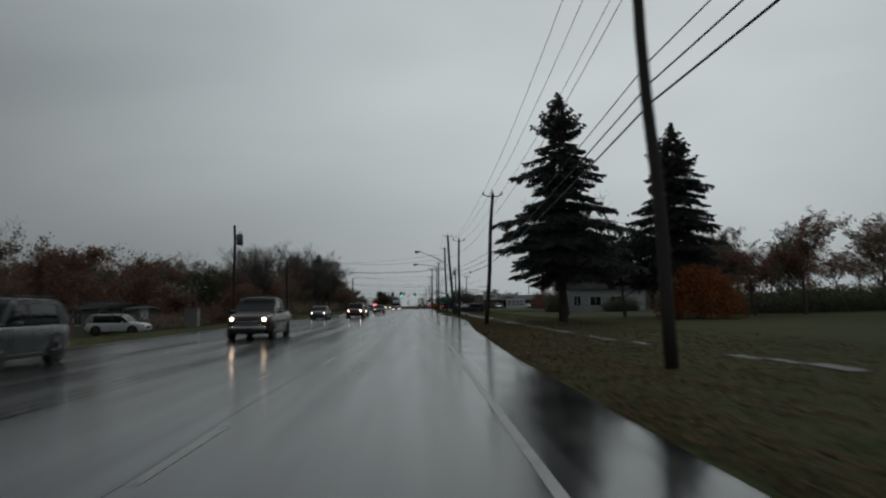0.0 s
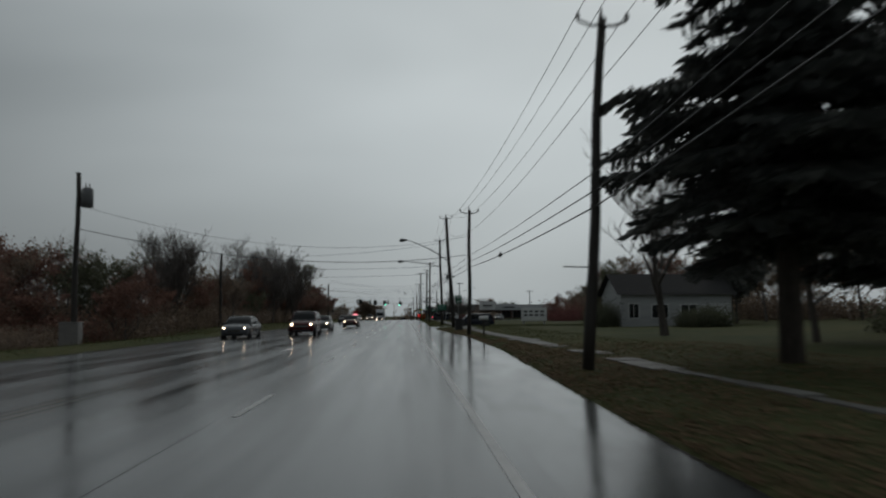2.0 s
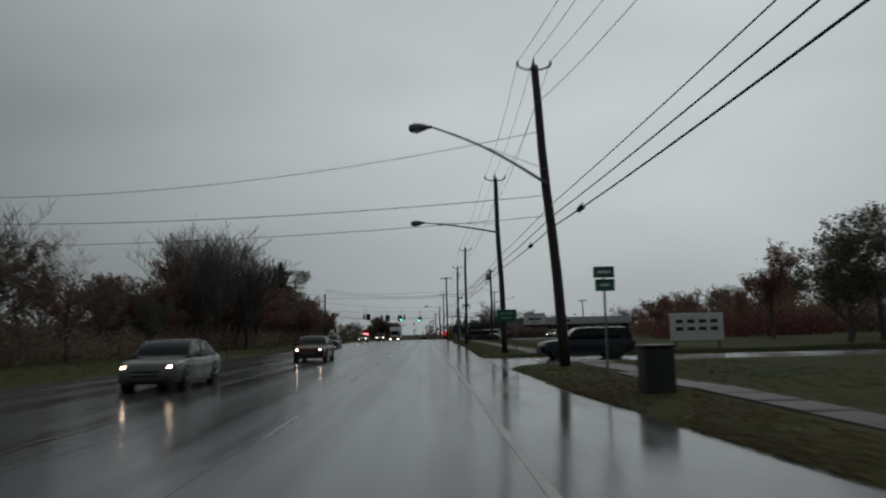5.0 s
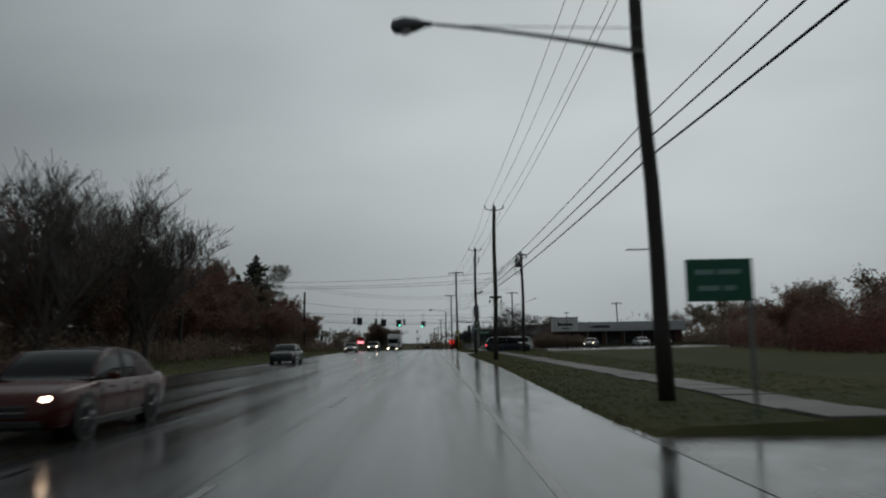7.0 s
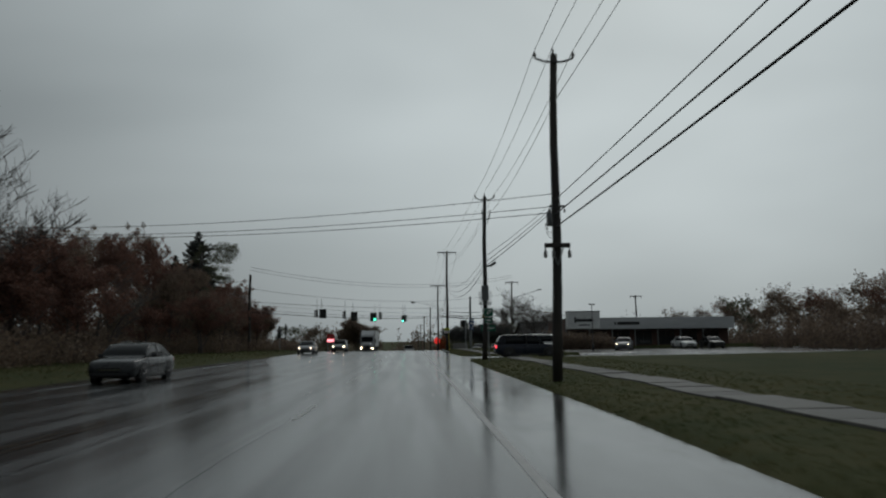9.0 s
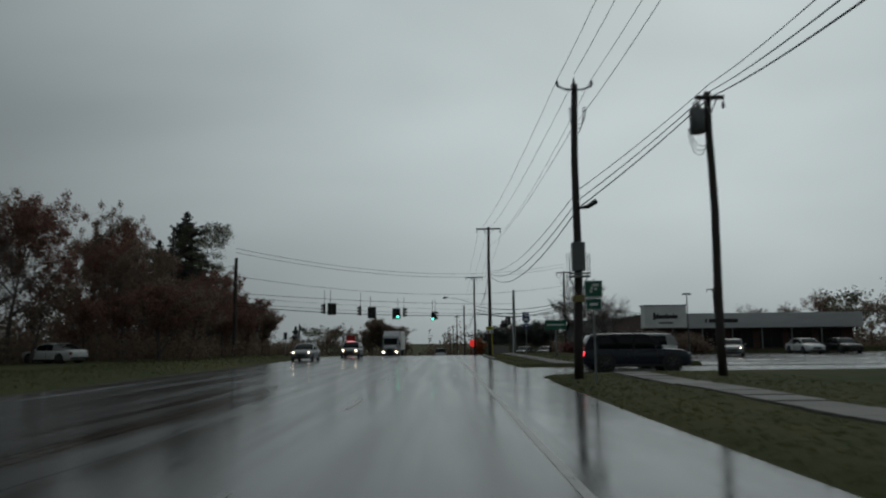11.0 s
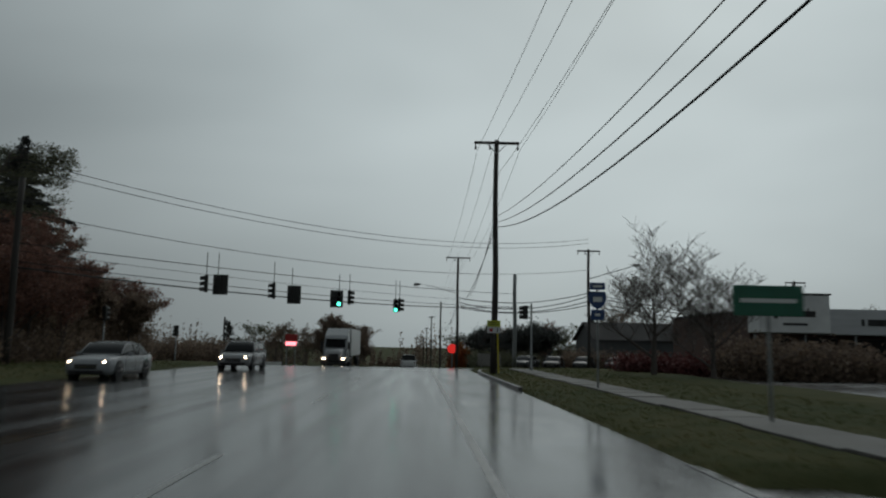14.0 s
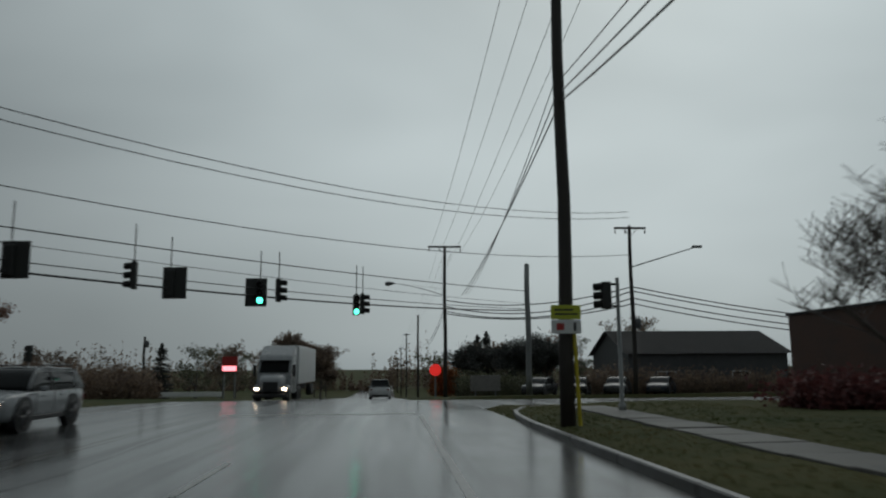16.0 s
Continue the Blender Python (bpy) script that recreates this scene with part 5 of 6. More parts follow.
def ground_sign(x, y):
    z = ground_z(x, y) - 0.05
    t = thing("ground_sign", x, y, z, "low white notice board with rows of dark print on the lawn", "sign board")
    brd = part("board", new_box(-1.6, 1.6, -0.12, 0.12, 0.45, 2.1, bevel=0.03), SIGN_WHITE, t)
    for r in range(2):
        for k in range(4):
            part("print_bar", new_box(-1.3 + 0.7 * k, -0.85 + 0.7 * k, -0.128, -0.121, 1.5 - 0.45 * r, 1.72 - 0.45 * r), SIGN_BLACK, brd)
    for s in (-1, 1):
        part("leg", new_box(s * 1.3 - 0.08, s * 1.3 + 0.08, -0.08, 0.08, 0, 0.5), GALV, t)


ground_sign(16.2, 123.5)


def mailbox(x, y):
    t = thing("mailbox", x, y, ground_z(x, y) - 0.05, "pale dented mailbox on a short timber post", "mailbox")
    part("post", new_box(-0.05, 0.05, -0.05, 0.05, 0, 1.05, bevel=0.008), POLE_WOOD, t)
    bm = bmesh.new()
    tube(bm, [(-0.28, 0, 1.16), (0.28, 0, 1.16)], 0.12, 12)
    part("box", bm, SIGN_WHITE, t)


mailbox(4.9, 76.0)


def utility_box(x, y, w, h, mat, label):
    t = thing("utility_cabinet", x, y, ground_z(x, y) - 0.05, label, "cabinet")
    part("body", new_box(-w / 2, w / 2, -0.3, 0.3, 0, h, bevel=0.03), mat, t)
    part("lid", new_box(-w / 2 - 0.03, w / 2 + 0.03, -0.33, 0.33, h, h + 0.06, bevel=0.02), mat, t)


utility_box(4.6, 93.8, 0.62, 0.95, TRIM_BLACK, "dark lidded bin on the verge beside a pole")
utility_box(-17.4, 69.6, 1.0, 1.3, PORCELAIN, "pale grey utility cabinet on the verge")
utility_box(-15.4, 49.0, 0.9, 1.2, PORCELAIN, "pale grey utility cabinet on the verge")


def price_sign(x, y):
    z = ground_z(x, y)
    t = thing("illuminated_sign", x, y, z, "tall dark red roadside sign with glowing red figures", "sign")
    part("panel", new_box(-0.85, 0.85, -0.15, 0.15, 2.9, 4.6, bevel=0.03), SIGN_RED, t)
    part("display", new_box(-0.76, 0.76, -0.18, -0.151, 3.0, 3.55), RED_LED, t, "glowing red display")
    for s in (-1, 1):
        part("leg", new_box(s * 0.6 - 0.08, s * 0.6 + 0.08, -0.08, 0.08, -0.2, 2.9), GALV, t)


price_sign(-17.9, 301.0)
rs = thing("red_roadside_sign", 5.15, 300.0, ground_z(5.15, 300), "round bright red sign on a dark post", "sign")
bm = bmesh.new()
tube(bm, [(0, -0.1, 3.0), (0, 0.1, 3.0)], 0.66, 20)
part("disc", bm, RED_LAMP, rs, "glowing red face")
part("leg", new_box(-0.1, 0.1, 0.1, 0.2, -0.2, 3.2), GALV, rs)


sp = thing("signal_post", 6.85, 236.2, ground_z(6.85, 236.2) - 0.05, "grey signal post with a black signal head at the corner", "traffic signal")
bm = bmesh.new()
tube(bm, [(0, 0, 0), (0, 0, 0.25), (0, 0, 0.26), (0, 0, 3.95)], [0.11, 0.11, 0.06, 0.055], 10)
part("post", bm, GALV, sp, smooth=True)
head = part("signal_head", new_box(-0.50, -0.22, -0.15, 0.13, 3.02, 3.82, bevel=0.03), SIGNAL_BLACK, sp, "black signal head")
for k in range(3):
    bm = bmesh.new()
    tube(bm, [(-0.50, -0.01, 3.16 + 0.26 * k), (-0.72, -0.01, 3.14 + 0.26 * k)], 0.115, 12, cap=False)
    bmesh.ops.solidify(bm, geom=bm.faces[:], thickness=0.008)
    part("visor", bm, SIGNAL_BLACK, head)
for z_ in (3.1, 3.75):
    part("bracket", new_box(-0.24, 0.06, -0.03, 0.03, z_ - 0.03, z_ + 0.03), SIGNAL_BLACK, sp)
vehicle(-28.3, 212.5, 70, SEDAN, P_WHITE, "white saloon car parked in the brush below the trees", lights=False, z=ground_z(-28.3, 212.5))


def car_park_lamp(x, y):
    z = ground_z(x, y)
    t = thing("car_park_lamp", x, y, z, "slim dark car park lamp with a flat double head", "lamp")
    bm = bmesh.new()
    tube(bm, [(0, 0, -0.1), (0, 0, 0.8), (0, 0, 0.82), (0, 0, 5.4)], [0.14, 0.14, 0.055, 0.04], 10)
    part("column", bm, TRIM_BLACK, t, smooth=True)
    part("cross_bar", new_box(-0.3, 0.3, -0.03, 0.03, 5.37, 5.43), TRIM_BLACK, t)
    for s in (-1, 1):
        part("lamp_head", new_box(s * 0.24 - 0.15, s * 0.24 + 0.15, -0.12, 0.12, 5.29, 5.38, bevel=0.02), TRIM_BLACK, t)


car_park_lamp(20.4, 222.0)
nb = thing("notice_board", 9.5, 289.5, ground_z(9.5, 289.5), "blank pale grey notice board on two legs", "sign board")
part("board", new_box(-1.5, 1.5, -0.06, 0.06, 0.45, 2.0, bevel=0.02), PORCELAIN, nb)
for s in (-1, 1):
    part("leg", new_box(s * 1.0 - 0.05, s * 1.0 + 0.05, -0.05, 0.05, -0.1, 0.5), GALV, nb)


def splice_case(x, y, z):
    t = thing("splice_case", x, y, z, "black splice case hung on a telephone cable", "splice case", "splice cases")
    bm = bmesh.new()
    tube(bm, [(0, -0.30, 0), (0, -0.26, 0), (0, 0.26, 0), (0, 0.30, 0)], [0.03, 0.085, 0.085, 0.03], 10)
    part("case", bm, TRIM_BLACK, t, smooth=True)
    for d in (-0.2, 0.2):
        part("strap", new_box(-0.012, 0.012, d - 0.02, d + 0.02, 0.05, 0.16), GALV, t)


for y in (65.3, 100.4, 111.2):
    splice_case(*cable_at(y))
vehicle(33.5, 229.0, 180, SEDAN, P_WHITE, "white saloon car parked before the store", lights=False, z=0.02)
vehicle(37.2, 229.4, 180, SEDAN, P_BLACK, "black saloon car parked before the store", lights=False, z=0.02)
wb = thing("white_barrier", -27.5, 314.0, ground_z(-27.5, 314.0), "long low white barrier below the hedge", "barrier")
part("rail", new_box(-6.0, 6.0, -0.1, 0.1, 0.25, 0.85, bevel=0.03), SIGN_WHITE, wb)
for k in range(5):
    part("post", new_box(-5.6 + 2.8 * k - 0.08, -5.6 + 2.8 * k + 0.08, 0.1, 0.22, -0.3, 0.8), GALV, wb)


# ---- trees ----
def branch_skeleton(r, height, spread, levels, first=0.25, twist=0.35, forks=(3, 4), lean=(0, 0), stout=1.0):
    """Tapered limbs: a list of (points, radii, level)."""
    limbs = []

    def grow(p, d, length, rad, level):
        n = 6 if level == 0 else 3 if level < levels else 2 if levels < 4 else 1
        pts, radii = [p.copy()], [rad]
        q, dd = p.copy(), d.copy()
        for i in range(n):
            dd = (dd + Vector((r.uniform(-1, 1), r.uniform(-1, 1), r.uniform(-0.3, 0.6))) * twist * (0.25 if level == 0 else 0.5) + Vector((lean[0], lean[1], 0)) * 0.12).normalized()
            q = q + dd * (length / n)
            pts.append(q.copy())
            radii.append(max(0.006 * stout, rad * (1 - (0.88 if level == 0 else 0.7 if level < levels else 0.8) * (i + 1) / n)))
        limbs.append((pts, radii, level))
        if level >= levels:
            return
        k = r.randint(*forks) + (2 if level == 0 else 0)
        for j in range(k):
            s = r.uniform(first if level == 0 else 0.25, 1.0)
            i = min(n - 1, int(s * n))
            f = s * n - i
            start = pts[i].lerp(pts[i + 1], f)
            a = 2 * math.pi * (j / k) + r.uniform(-0.5, 0.5)
            up = 0.9 - spread * 0.5 + r.uniform(-0.2, 0.3)
            side = Vector((math.cos(a) * spread, math.sin(a) * spread, up))
            ndir = (side + dd * 0.5).normalized()
            grow(start, ndir, length * r.uniform(0.45, 0.72), max(0.010 * stout, radii[min(i + 1, n)] * 0.66), level + 1)

    grow(Vector((0, 0, -0.3)), Vector((0, 0, 1)), height * 0.74, height * 0.020 + 0.03, 0)
    top = max(p.z for pts, _, _ in limbs for p in pts)
    s = height / top
    return [([p * s for p in pts], radii, lv) for pts, radii, lv in limbs]


def limb_mesh(limbs, lo, hi):
    """Tubes for the limbs of levels lo to hi, as plain lists."""
    verts, faces = [], []
    for pts, radii, lv in limbs:
        if not lo <= lv <= hi:
            continue
        sides = 8 if lv == 0 else (5 if lv == 1 else 3)
        base = len(verts)
        for i, p in enumerate(pts):
            d = (pts[min(i + 1, len(pts) - 1)] - pts[max(i - 1, 0)]).normalized()
            a = d.orthogonal().normalized()
            b = d.cross(a)
            for k in range(sides):
                t = 2 * math.pi * k / sides
                verts.append(tuple(p + radii[i] * (math.cos(t) * a + math.sin(t) * b)))
        for i in range(len(pts) - 1):
            for k in range(sides):
                c, e = base + i * sides, base + (i + 1) * sides
                faces.append((c + k, c + (k + 1) % sides, e + (k + 1) % sides, e + k))
    return verts, faces


def leaf_mesh(r, centres, per, radius, size, fine=False):
    """Many small bent leaf clumps scattered round the given centres."""
    verts, faces = [], []
    for c in centres:
        for _ in range(per):
            o = Vector((r.gauss(0, 1), r.gauss(0, 1), r.gauss(0, 0.8))) * radius * 0.55
            n = Vector((r.uniform(-1, 1), r.uniform(-1, 1), r.uniform(-1, 1))).normalized()
            a = n.orthogonal().normalized()
            b = n.cross(a)
            s = size * r.uniform(0.5, 1.3)
            p = c + o
            i = len(verts)
            if fine:
                verts += [tuple(p - a * s), tuple(p + a * s + b * s * 0.6), tuple(p + a * s * 0.6 - b * s * 0.8)]
                faces.append((i, i + 1, i + 2))
            else:
                verts += [tuple(p - a * s), tuple(p + b * s * 0.45 + n * s * 0.15), tuple(p + a * s), tuple(p - b * s * 0.45 + n * s * 0.15)]
                faces.append((i, i + 1, i + 2, i + 3))
    return verts, faces


def tree_of(seed, height, spread, levels, leaves, leaf_mat, label, per=10, size=0.16, keep=1.0, low=0.25, forks=(3, 4), lean=(0, 0), name="tree", radius=0.8, fine=False, stout=1.0):
    r = random.Random(seed)
    limbs = branch_skeleton(r, height, spread, levels, low, forks=forks, lean=lean, stout=stout)
    t = tagged(new(name), label, "tree", "roadside trees")
    v, f = limb_mesh(limbs, 0, 1)
    raw_object("trunk", v, f, BARK, t)
    v, f = limb_mesh(limbs, 2, 9)
    tagged(raw_object("branchwork", v, f, TWIG, t), kind="stuff")
    if leaves:
        ends = [pts[k] for pts, _, lv in limbs if lv >= levels - 1 for k in (1, -1) if r.random() < keep]
        v, f = leaf_mesh(r, ends, per, radius, size, fine)
        tagged(raw_object("crown", v, f, leaf_mat, t), kind="stuff")
    return t


def spruce(seed, height, base_r, label, bare=0.08, slim=0.85):
    """Drooping whorls of boughs, each hung with many needle sprays."""
    r = random.Random(seed)
    t = tagged(new("spruce_tree"), label, "tree", "spruces")
    bm = bmesh.new()
    tube(bm, [(0, 0, -0.3), (0, 0, height * 0.5), (0, 0, height * 0.97)], [height * 0.02, height * 0.012, 0.02], 8)
    part("trunk", bm, BARK, t, smooth=True)
    verts, faces, bv, bf = [], [], [], []
    z = height * bare
    while z < height * 0.985:
        f = (z - height * bare) / (height * (1 - bare))
        reach = base_r * (1 - f) ** slim * (0.72 + 0.28 * min(1.0, f / 0.12)) * r.uniform(0.70, 1.18) + 0.12
        tip_thin = min(1.0, 0.25 + 5.0 * (1 - f))
        reach *= tip_thin
        k = r.randint(5, 7)
        turn = r.uniform(0, 6.28)
        for j in range(k):
            a = turn + 6.283 * j / k + r.uniform(-0.25, 0.25)
            L = reach * r.uniform(0.45, 1.2)
            u = Vector((math.cos(a), math.sin(a), 0))
            zb = z + r.uniform(-0.3, 0.3) * tip_thin
            n = max(3, int(L / 0.22))
            droop = 0.35 if f < 0.7 else -0.1
            line = []
            for i in range(n + 1):
                s = i / n
                line.append(u * L * s + Vector((0, 0, zb + 0.12 * L * s - droop * L * s * s + 0.16 * L * max(0, s - 0.75) * 2)))
            i0 = len(bv)
            for i, p in enumerate(line):
                w = 0.035 * (1 - i / (n + 1)) + 0.006
                side = u.cross(Vector((0, 0, 1))) * w
                bv += [tuple(p - side), tuple(p + Vector((0, 0, w))), tuple(p + side)]
                if i:
                    c = i0 + 3 * i
                    for q in range(3):
                        bf.append((c - 3 + q, c - 3 + (q + 1) % 3, c + (q + 1) % 3, c + q))
            side = u.cross(Vector((0, 0, 1)))
            for i in range(1, n + 1):
                s = i / n
                width = (0.34 * L * (1 - abs(s - 0.45)) + 0.12) * tip_thin
                for sg in (-1, 1):
                    for q in range(3):
                        wl_ = width * r.uniform(0.5, 1.1)
                        p = line[i]
                        tip = p + side * sg * wl_ + u * wl_ * 0.55 - Vector((0, 0, wl_ * r.uniform(0.10, 0.55)))
                        runs = max(1, int(wl_ / 0.30)) if height > 10 else 1
                        for w in range(runs):
                            a0 = p.lerp(tip, w / runs)
                            a1 = p.lerp(tip, min(1.0, (w + 1.35) / runs)) + Vector((r.uniform(-0.09, 0.09), r.uniform(-0.09, 0.09), -r.uniform(0.0, 0.16)))
                            mid = a0.lerp(a1, 0.5)
                            th = 0.030 + 0.045 * r.random()
                            hang = Vector((0, 0, -r.uniform(0.06, 0.20)))
                            i1 = len(verts)
                            verts += [tuple(a0), tuple(mid + u * th), tuple(a1), tuple(mid - u * th + hang)]
                            faces.append((i1, i1 + 1, i1 + 2, i1 + 3))
        z += r.uniform(0.24, 0.44) * (0.6 + 0.5 * (1 - f))
    tagged(raw_object("boughwork", bv, bf, BARK, t), kind="stuff")
    tagged(raw_object("foliage", verts, faces, SPRUCE, t), kind="stuff")
    return t


def swept_pine(seed, height, label):
    """A trunk bent over by the wind, its boughs streaming to one side in flat layers."""
    r = random.Random(seed)
    t = tagged(new("tree"), label, "tree", "roadside trees")
    spine = [Vector((0, 0, -0.3)), Vector((0.2, 0, height * 0.3)), Vector((0.7, 0.1, height * 0.6)), Vector((1.7, 0.1, height * 0.85)), Vector((2.9, 0, height))]
    bm = bmesh.new()
    tube(bm, spine, [0.26, 0.20, 0.14, 0.08, 0.02], 8)
    part("trunk", bm, BARK, t, smooth=True)
    limbs, centres = [], []
    for k in range(22):
        f = 1.55 + 2.4 * (k + r.random()) / 22
        i = int(f)
        p = spine[i].lerp(spine[min(4, i + 1)], f - i)
        a = r.gauss(0, 0.75) if k % 4 else r.uniform(2.2, 4.0)
        u = Vector((math.cos(a), math.sin(a), 0))
        L = (3.6 - 0.5 * (f - 1.5)) * r.uniform(0.55, 1.15) * (1.0 if k % 4 else 0.5)
        pts = [p + u * L * s + Vector((0.5 * L * s * s, 0, L * (0.42 * s - 0.40 * s * s))) for s in (0, 0.25, 0.5, 0.75, 1.0)]
        limbs.append((pts, [0.055, 0.045, 0.035, 0.024, 0.010], 2))
        for s in range(1, 5):
            for sg in (-1, 1):
                side = u.cross(Vector((0, 0, 1))) * sg
                tip = pts[s] + (side * 0.8 + u) * L * 0.2 * r.uniform(0.5, 1.1) + Vector((0.15, 0, 0.12))
                limbs.append(([pts[s], pts[s].lerp(tip, 0.5), tip], [0.016, 0.012, 0.006], 3))
                if s > 1:
                    centres.append(tip)
        centres.append(pts[4])
    v, f = limb_mesh(limbs, 2, 9)
    tagged(raw_object("branchwork", v, f, TWIG, t), kind="stuff")
    v, f = leaf_mesh(r, centres, 70, 0.55, 0.085, True)
    tagged(raw_object("crown", v, f, OLIVE, t), kind="stuff")
    return t


def dome_bush(seed, radius, height, leaf_mat, label):
    """Many stems under a dense rounded skin of small leaves."""
    r = random.Random(seed)
    t = tagged(new("bush"), label, "bush", "bushes")
    bm = bmesh.new()
    for k in range(9):
        a = 6.283 * k / 9 + r.uniform(-0.3, 0.3)
        q = r.uniform(0.35, 0.8)
        tip = Vector((math.cos(a) * radius * q, math.sin(a) * radius * q, height * r.uniform(0.55, 0.85)))
        tube(bm, [(0.1 * math.cos(a), 0.1 * math.sin(a), -0.2), (tip.x * 0.35, tip.y * 0.35, tip.z * 0.5), tip], [0.05, 0.035, 0.012], 5)
    part("stems", bm, BARK, t)
    centres = []
    for _ in range(900):
        a, e = r.uniform(0, 6.283), math.asin(r.uniform(0.0, 1.0))
        q = r.uniform(0.62, 1.0) * (1 + 0.14 * noise.noise((math.cos(a) * 1.6 + seed, math.sin(a) * 1.6, e * 1.6)))
        centres.append(Vector((math.cos(a) * math.cos(e) * radius * q, math.sin(a) * math.cos(e) * radius * q, 0.25 + (height - 0.25) * math.sin(e) * q)))
    v, f = leaf_mesh(r, centres, 16, 0.30, 0.075, True)
    tagged(raw_object("crown", v, f, leaf_mat, t), kind="stuff")
    return t


def plant(ob, x, y, s=1.0, yaw=0.0, sz=None):
    """Stands a copy of a tree on the ground."""
    c = copy_thing(ob, pose(x, y, ground_z(x, y) - 0.05, 0, 0, yaw))
    c.scale = (s, s, sz or s)
    return c


s1_tree = spruce(3, 15.9, 4.7, "tall dark spruce with drooping boughs on the lawn", 0.20)
s1_tree.matrix_world = pose(9.6, 47.6, ground_z(9.6, 47.6) - 0.05)
s2_tree = spruce(8, 16.6, 4.8, "tall dark spruce with drooping boughs beside a house", 0.19)
s2_tree.matrix_world = pose(21.3, 59.1, ground_z(21.3, 59.1) - 0.05)

far_protos = [
    tree_of(21, 9.0, 0.85, 3, True, RUSSET, "roadside tree holding russet autumn leaves", 18, 0.125, 0.95, low=0.15, radius=0.5, fine=True),
    tree_of(22, 8.2, 0.95, 3, True, BROWN, "roadside tree holding brown autumn leaves", 18, 0.125, 0.95, low=0.15, radius=0.5, fine=True),
    tree_of(23, 7.0, 1.05, 3, True, RUSSET, "spreading tree holding russet autumn leaves", 21, 0.125, 1.0, low=0.10, radius=0.45, fine=True),
    tree_of(24, 7.8, 0.9, 3, True, OLIVE, "roadside tree with thinning olive leaves", 17, 0.125, 0.9, low=0.15, radius=0.5, fine=True),
]
protos = [
    tree_of(51, 9.0, 0.85, 3, True, RUSSET, "roadside tree holding russet autumn leaves", 22, 0.095, 1.0, low=0.12, forks=(4, 5), radius=0.33, fine=True),
    tree_of(52, 8.4, 0.95, 3, True, BROWN, "roadside tree holding brown autumn leaves", 22, 0.095, 1.0, low=0.12, forks=(4, 5), radius=0.33, fine=True),
    tree_of(53, 7.2, 1.05, 3, True, RUSSET, "spreading tree holding russet autumn leaves", 26, 0.095, 1.0, low=0.08, forks=(4, 5), radius=0.33, fine=True),
    tree_of(54, 8.0, 0.9, 3, True, OLIVE, "roadside tree with thinning olive leaves", 20, 0.095, 1.0, low=0.12, forks=(4, 5), radius=0.33, fine=True),
]
bare_a = tree_of(31, 11.0, 0.75, 4, False, None, "bare leafless tree with fine twigs", forks=(5, 6), low=0.12, stout=1.3)
bare_b = tree_of(32, 10.0, 0.95, 4, False, None, "bare leafless tree with twigs bent by the wind", forks=(4, 5), lean=(1.7, 0.1), low=0.15, stout=1.9)
bare_c = tree_of(33, 10.5, 0.85, 4, False, None, "bare leafless tree among the woods", forks=(4, 4), low=0.12)
thin_protos = [
    tree_of(61, 9.0, 0.95, 3, True, BROWN, "distant tree holding brown autumn leaves", 9, 0.20, 0.9, low=0.12, radius=0.6, fine=True),
    tree_of(62, 8.0, 1.0, 3, True, OLIVE, "distant tree with thinning olive leaves", 9, 0.20, 0.9, low=0.12, radius=0.6, fine=True),
]
small_spruce = spruce(5, 8.5, 1.7, "narrow dark spruce among the roadside trees", 0.05)
orange_tree = dome_bush(41, 3.0, 3.9, ORANGE, "low round bush with dull orange autumn leaves on the lawn")
rust_bush = dome_bush(43, 2.0, 3.9, ORANGE, "round rust-coloured bush behind a red sign")
round_tree = tree_of(71, 11.0, 1.0, 3, True, BROWN, "round-headed tree with dense brown leaves far down the road", 24, 0.19, 1.0, low=0.25, forks=(5, 6), radius=0.6, fine=True)
dark_round = tree_of(72, 7.6, 1.0, 3, True, SPRUCE, "broad dark evergreen tree between the spruces", 24, 0.12, 1.0, low=0.30, forks=(5, 6), radius=0.5, fine=True)
ragged_a = tree_of(73, 14.0, 0.95, 3, True, BROWN, "tall ragged tree with clumped brown leaves and gaps", 80, 0.105, 0.72, low=0.30, forks=(4, 5), radius=0.50, fine=True, lean=(0.35, 0))
ragged_b = tree_of(74, 13.0, 1.05, 3, True, RUSSET, "tall ragged tree with clumped russet leaves and gaps", 80, 0.105, 0.70, low=0.30, forks=(4, 5), radius=0.50, fine=True, lean=(0.35, 0))
wind_pine = swept_pine(75, 15.8, "leaning tree with windswept layered boughs above the woods")
tall_spruce = spruce(12, 19.4, 5.6, "tall dark spruce standing above the woods", 0.28, 0.75)
yard_bare = tree_of(42, 7.7, 0.95, 4, False, None, "round-headed bare tree with fine twigs before the store", forks=(6, 7), low=0.12, stout=1.1)
bare_v = tree_of(37, 12.0, 0.62, 4, False, None, "tall bare tree with limbs fanning up like a broom", forks=(6, 7), low=0.10, stout=2.2)
far_homes = [(-40, 20), (-42, 31), (-40, 44), (-43, 96)]
for ob, (x, y) in zip(far_protos + [bare_c] + thin_protos, far_homes + [(-37, 152), (-60, 360), (60, 372)]):
    ob.matrix_world = pose(x, y, ground_z(x, y) - 0.05)
homes = [(-24, 20), (-26, 31), (-22, 44), (-27, 96), (-23, 160), (-24, 196), (-29, 172), (20.0, 50.5), (12.2, 230.2)]
for ob, (x, y) in zip(protos + [bare_a, bare_b, small_spruce, orange_tree, yard_bare, bare_v], homes + [(-20.8, 149.0)]):
    ob.matrix_world = pose(x, y, ground_z(x, y) - 0.05)
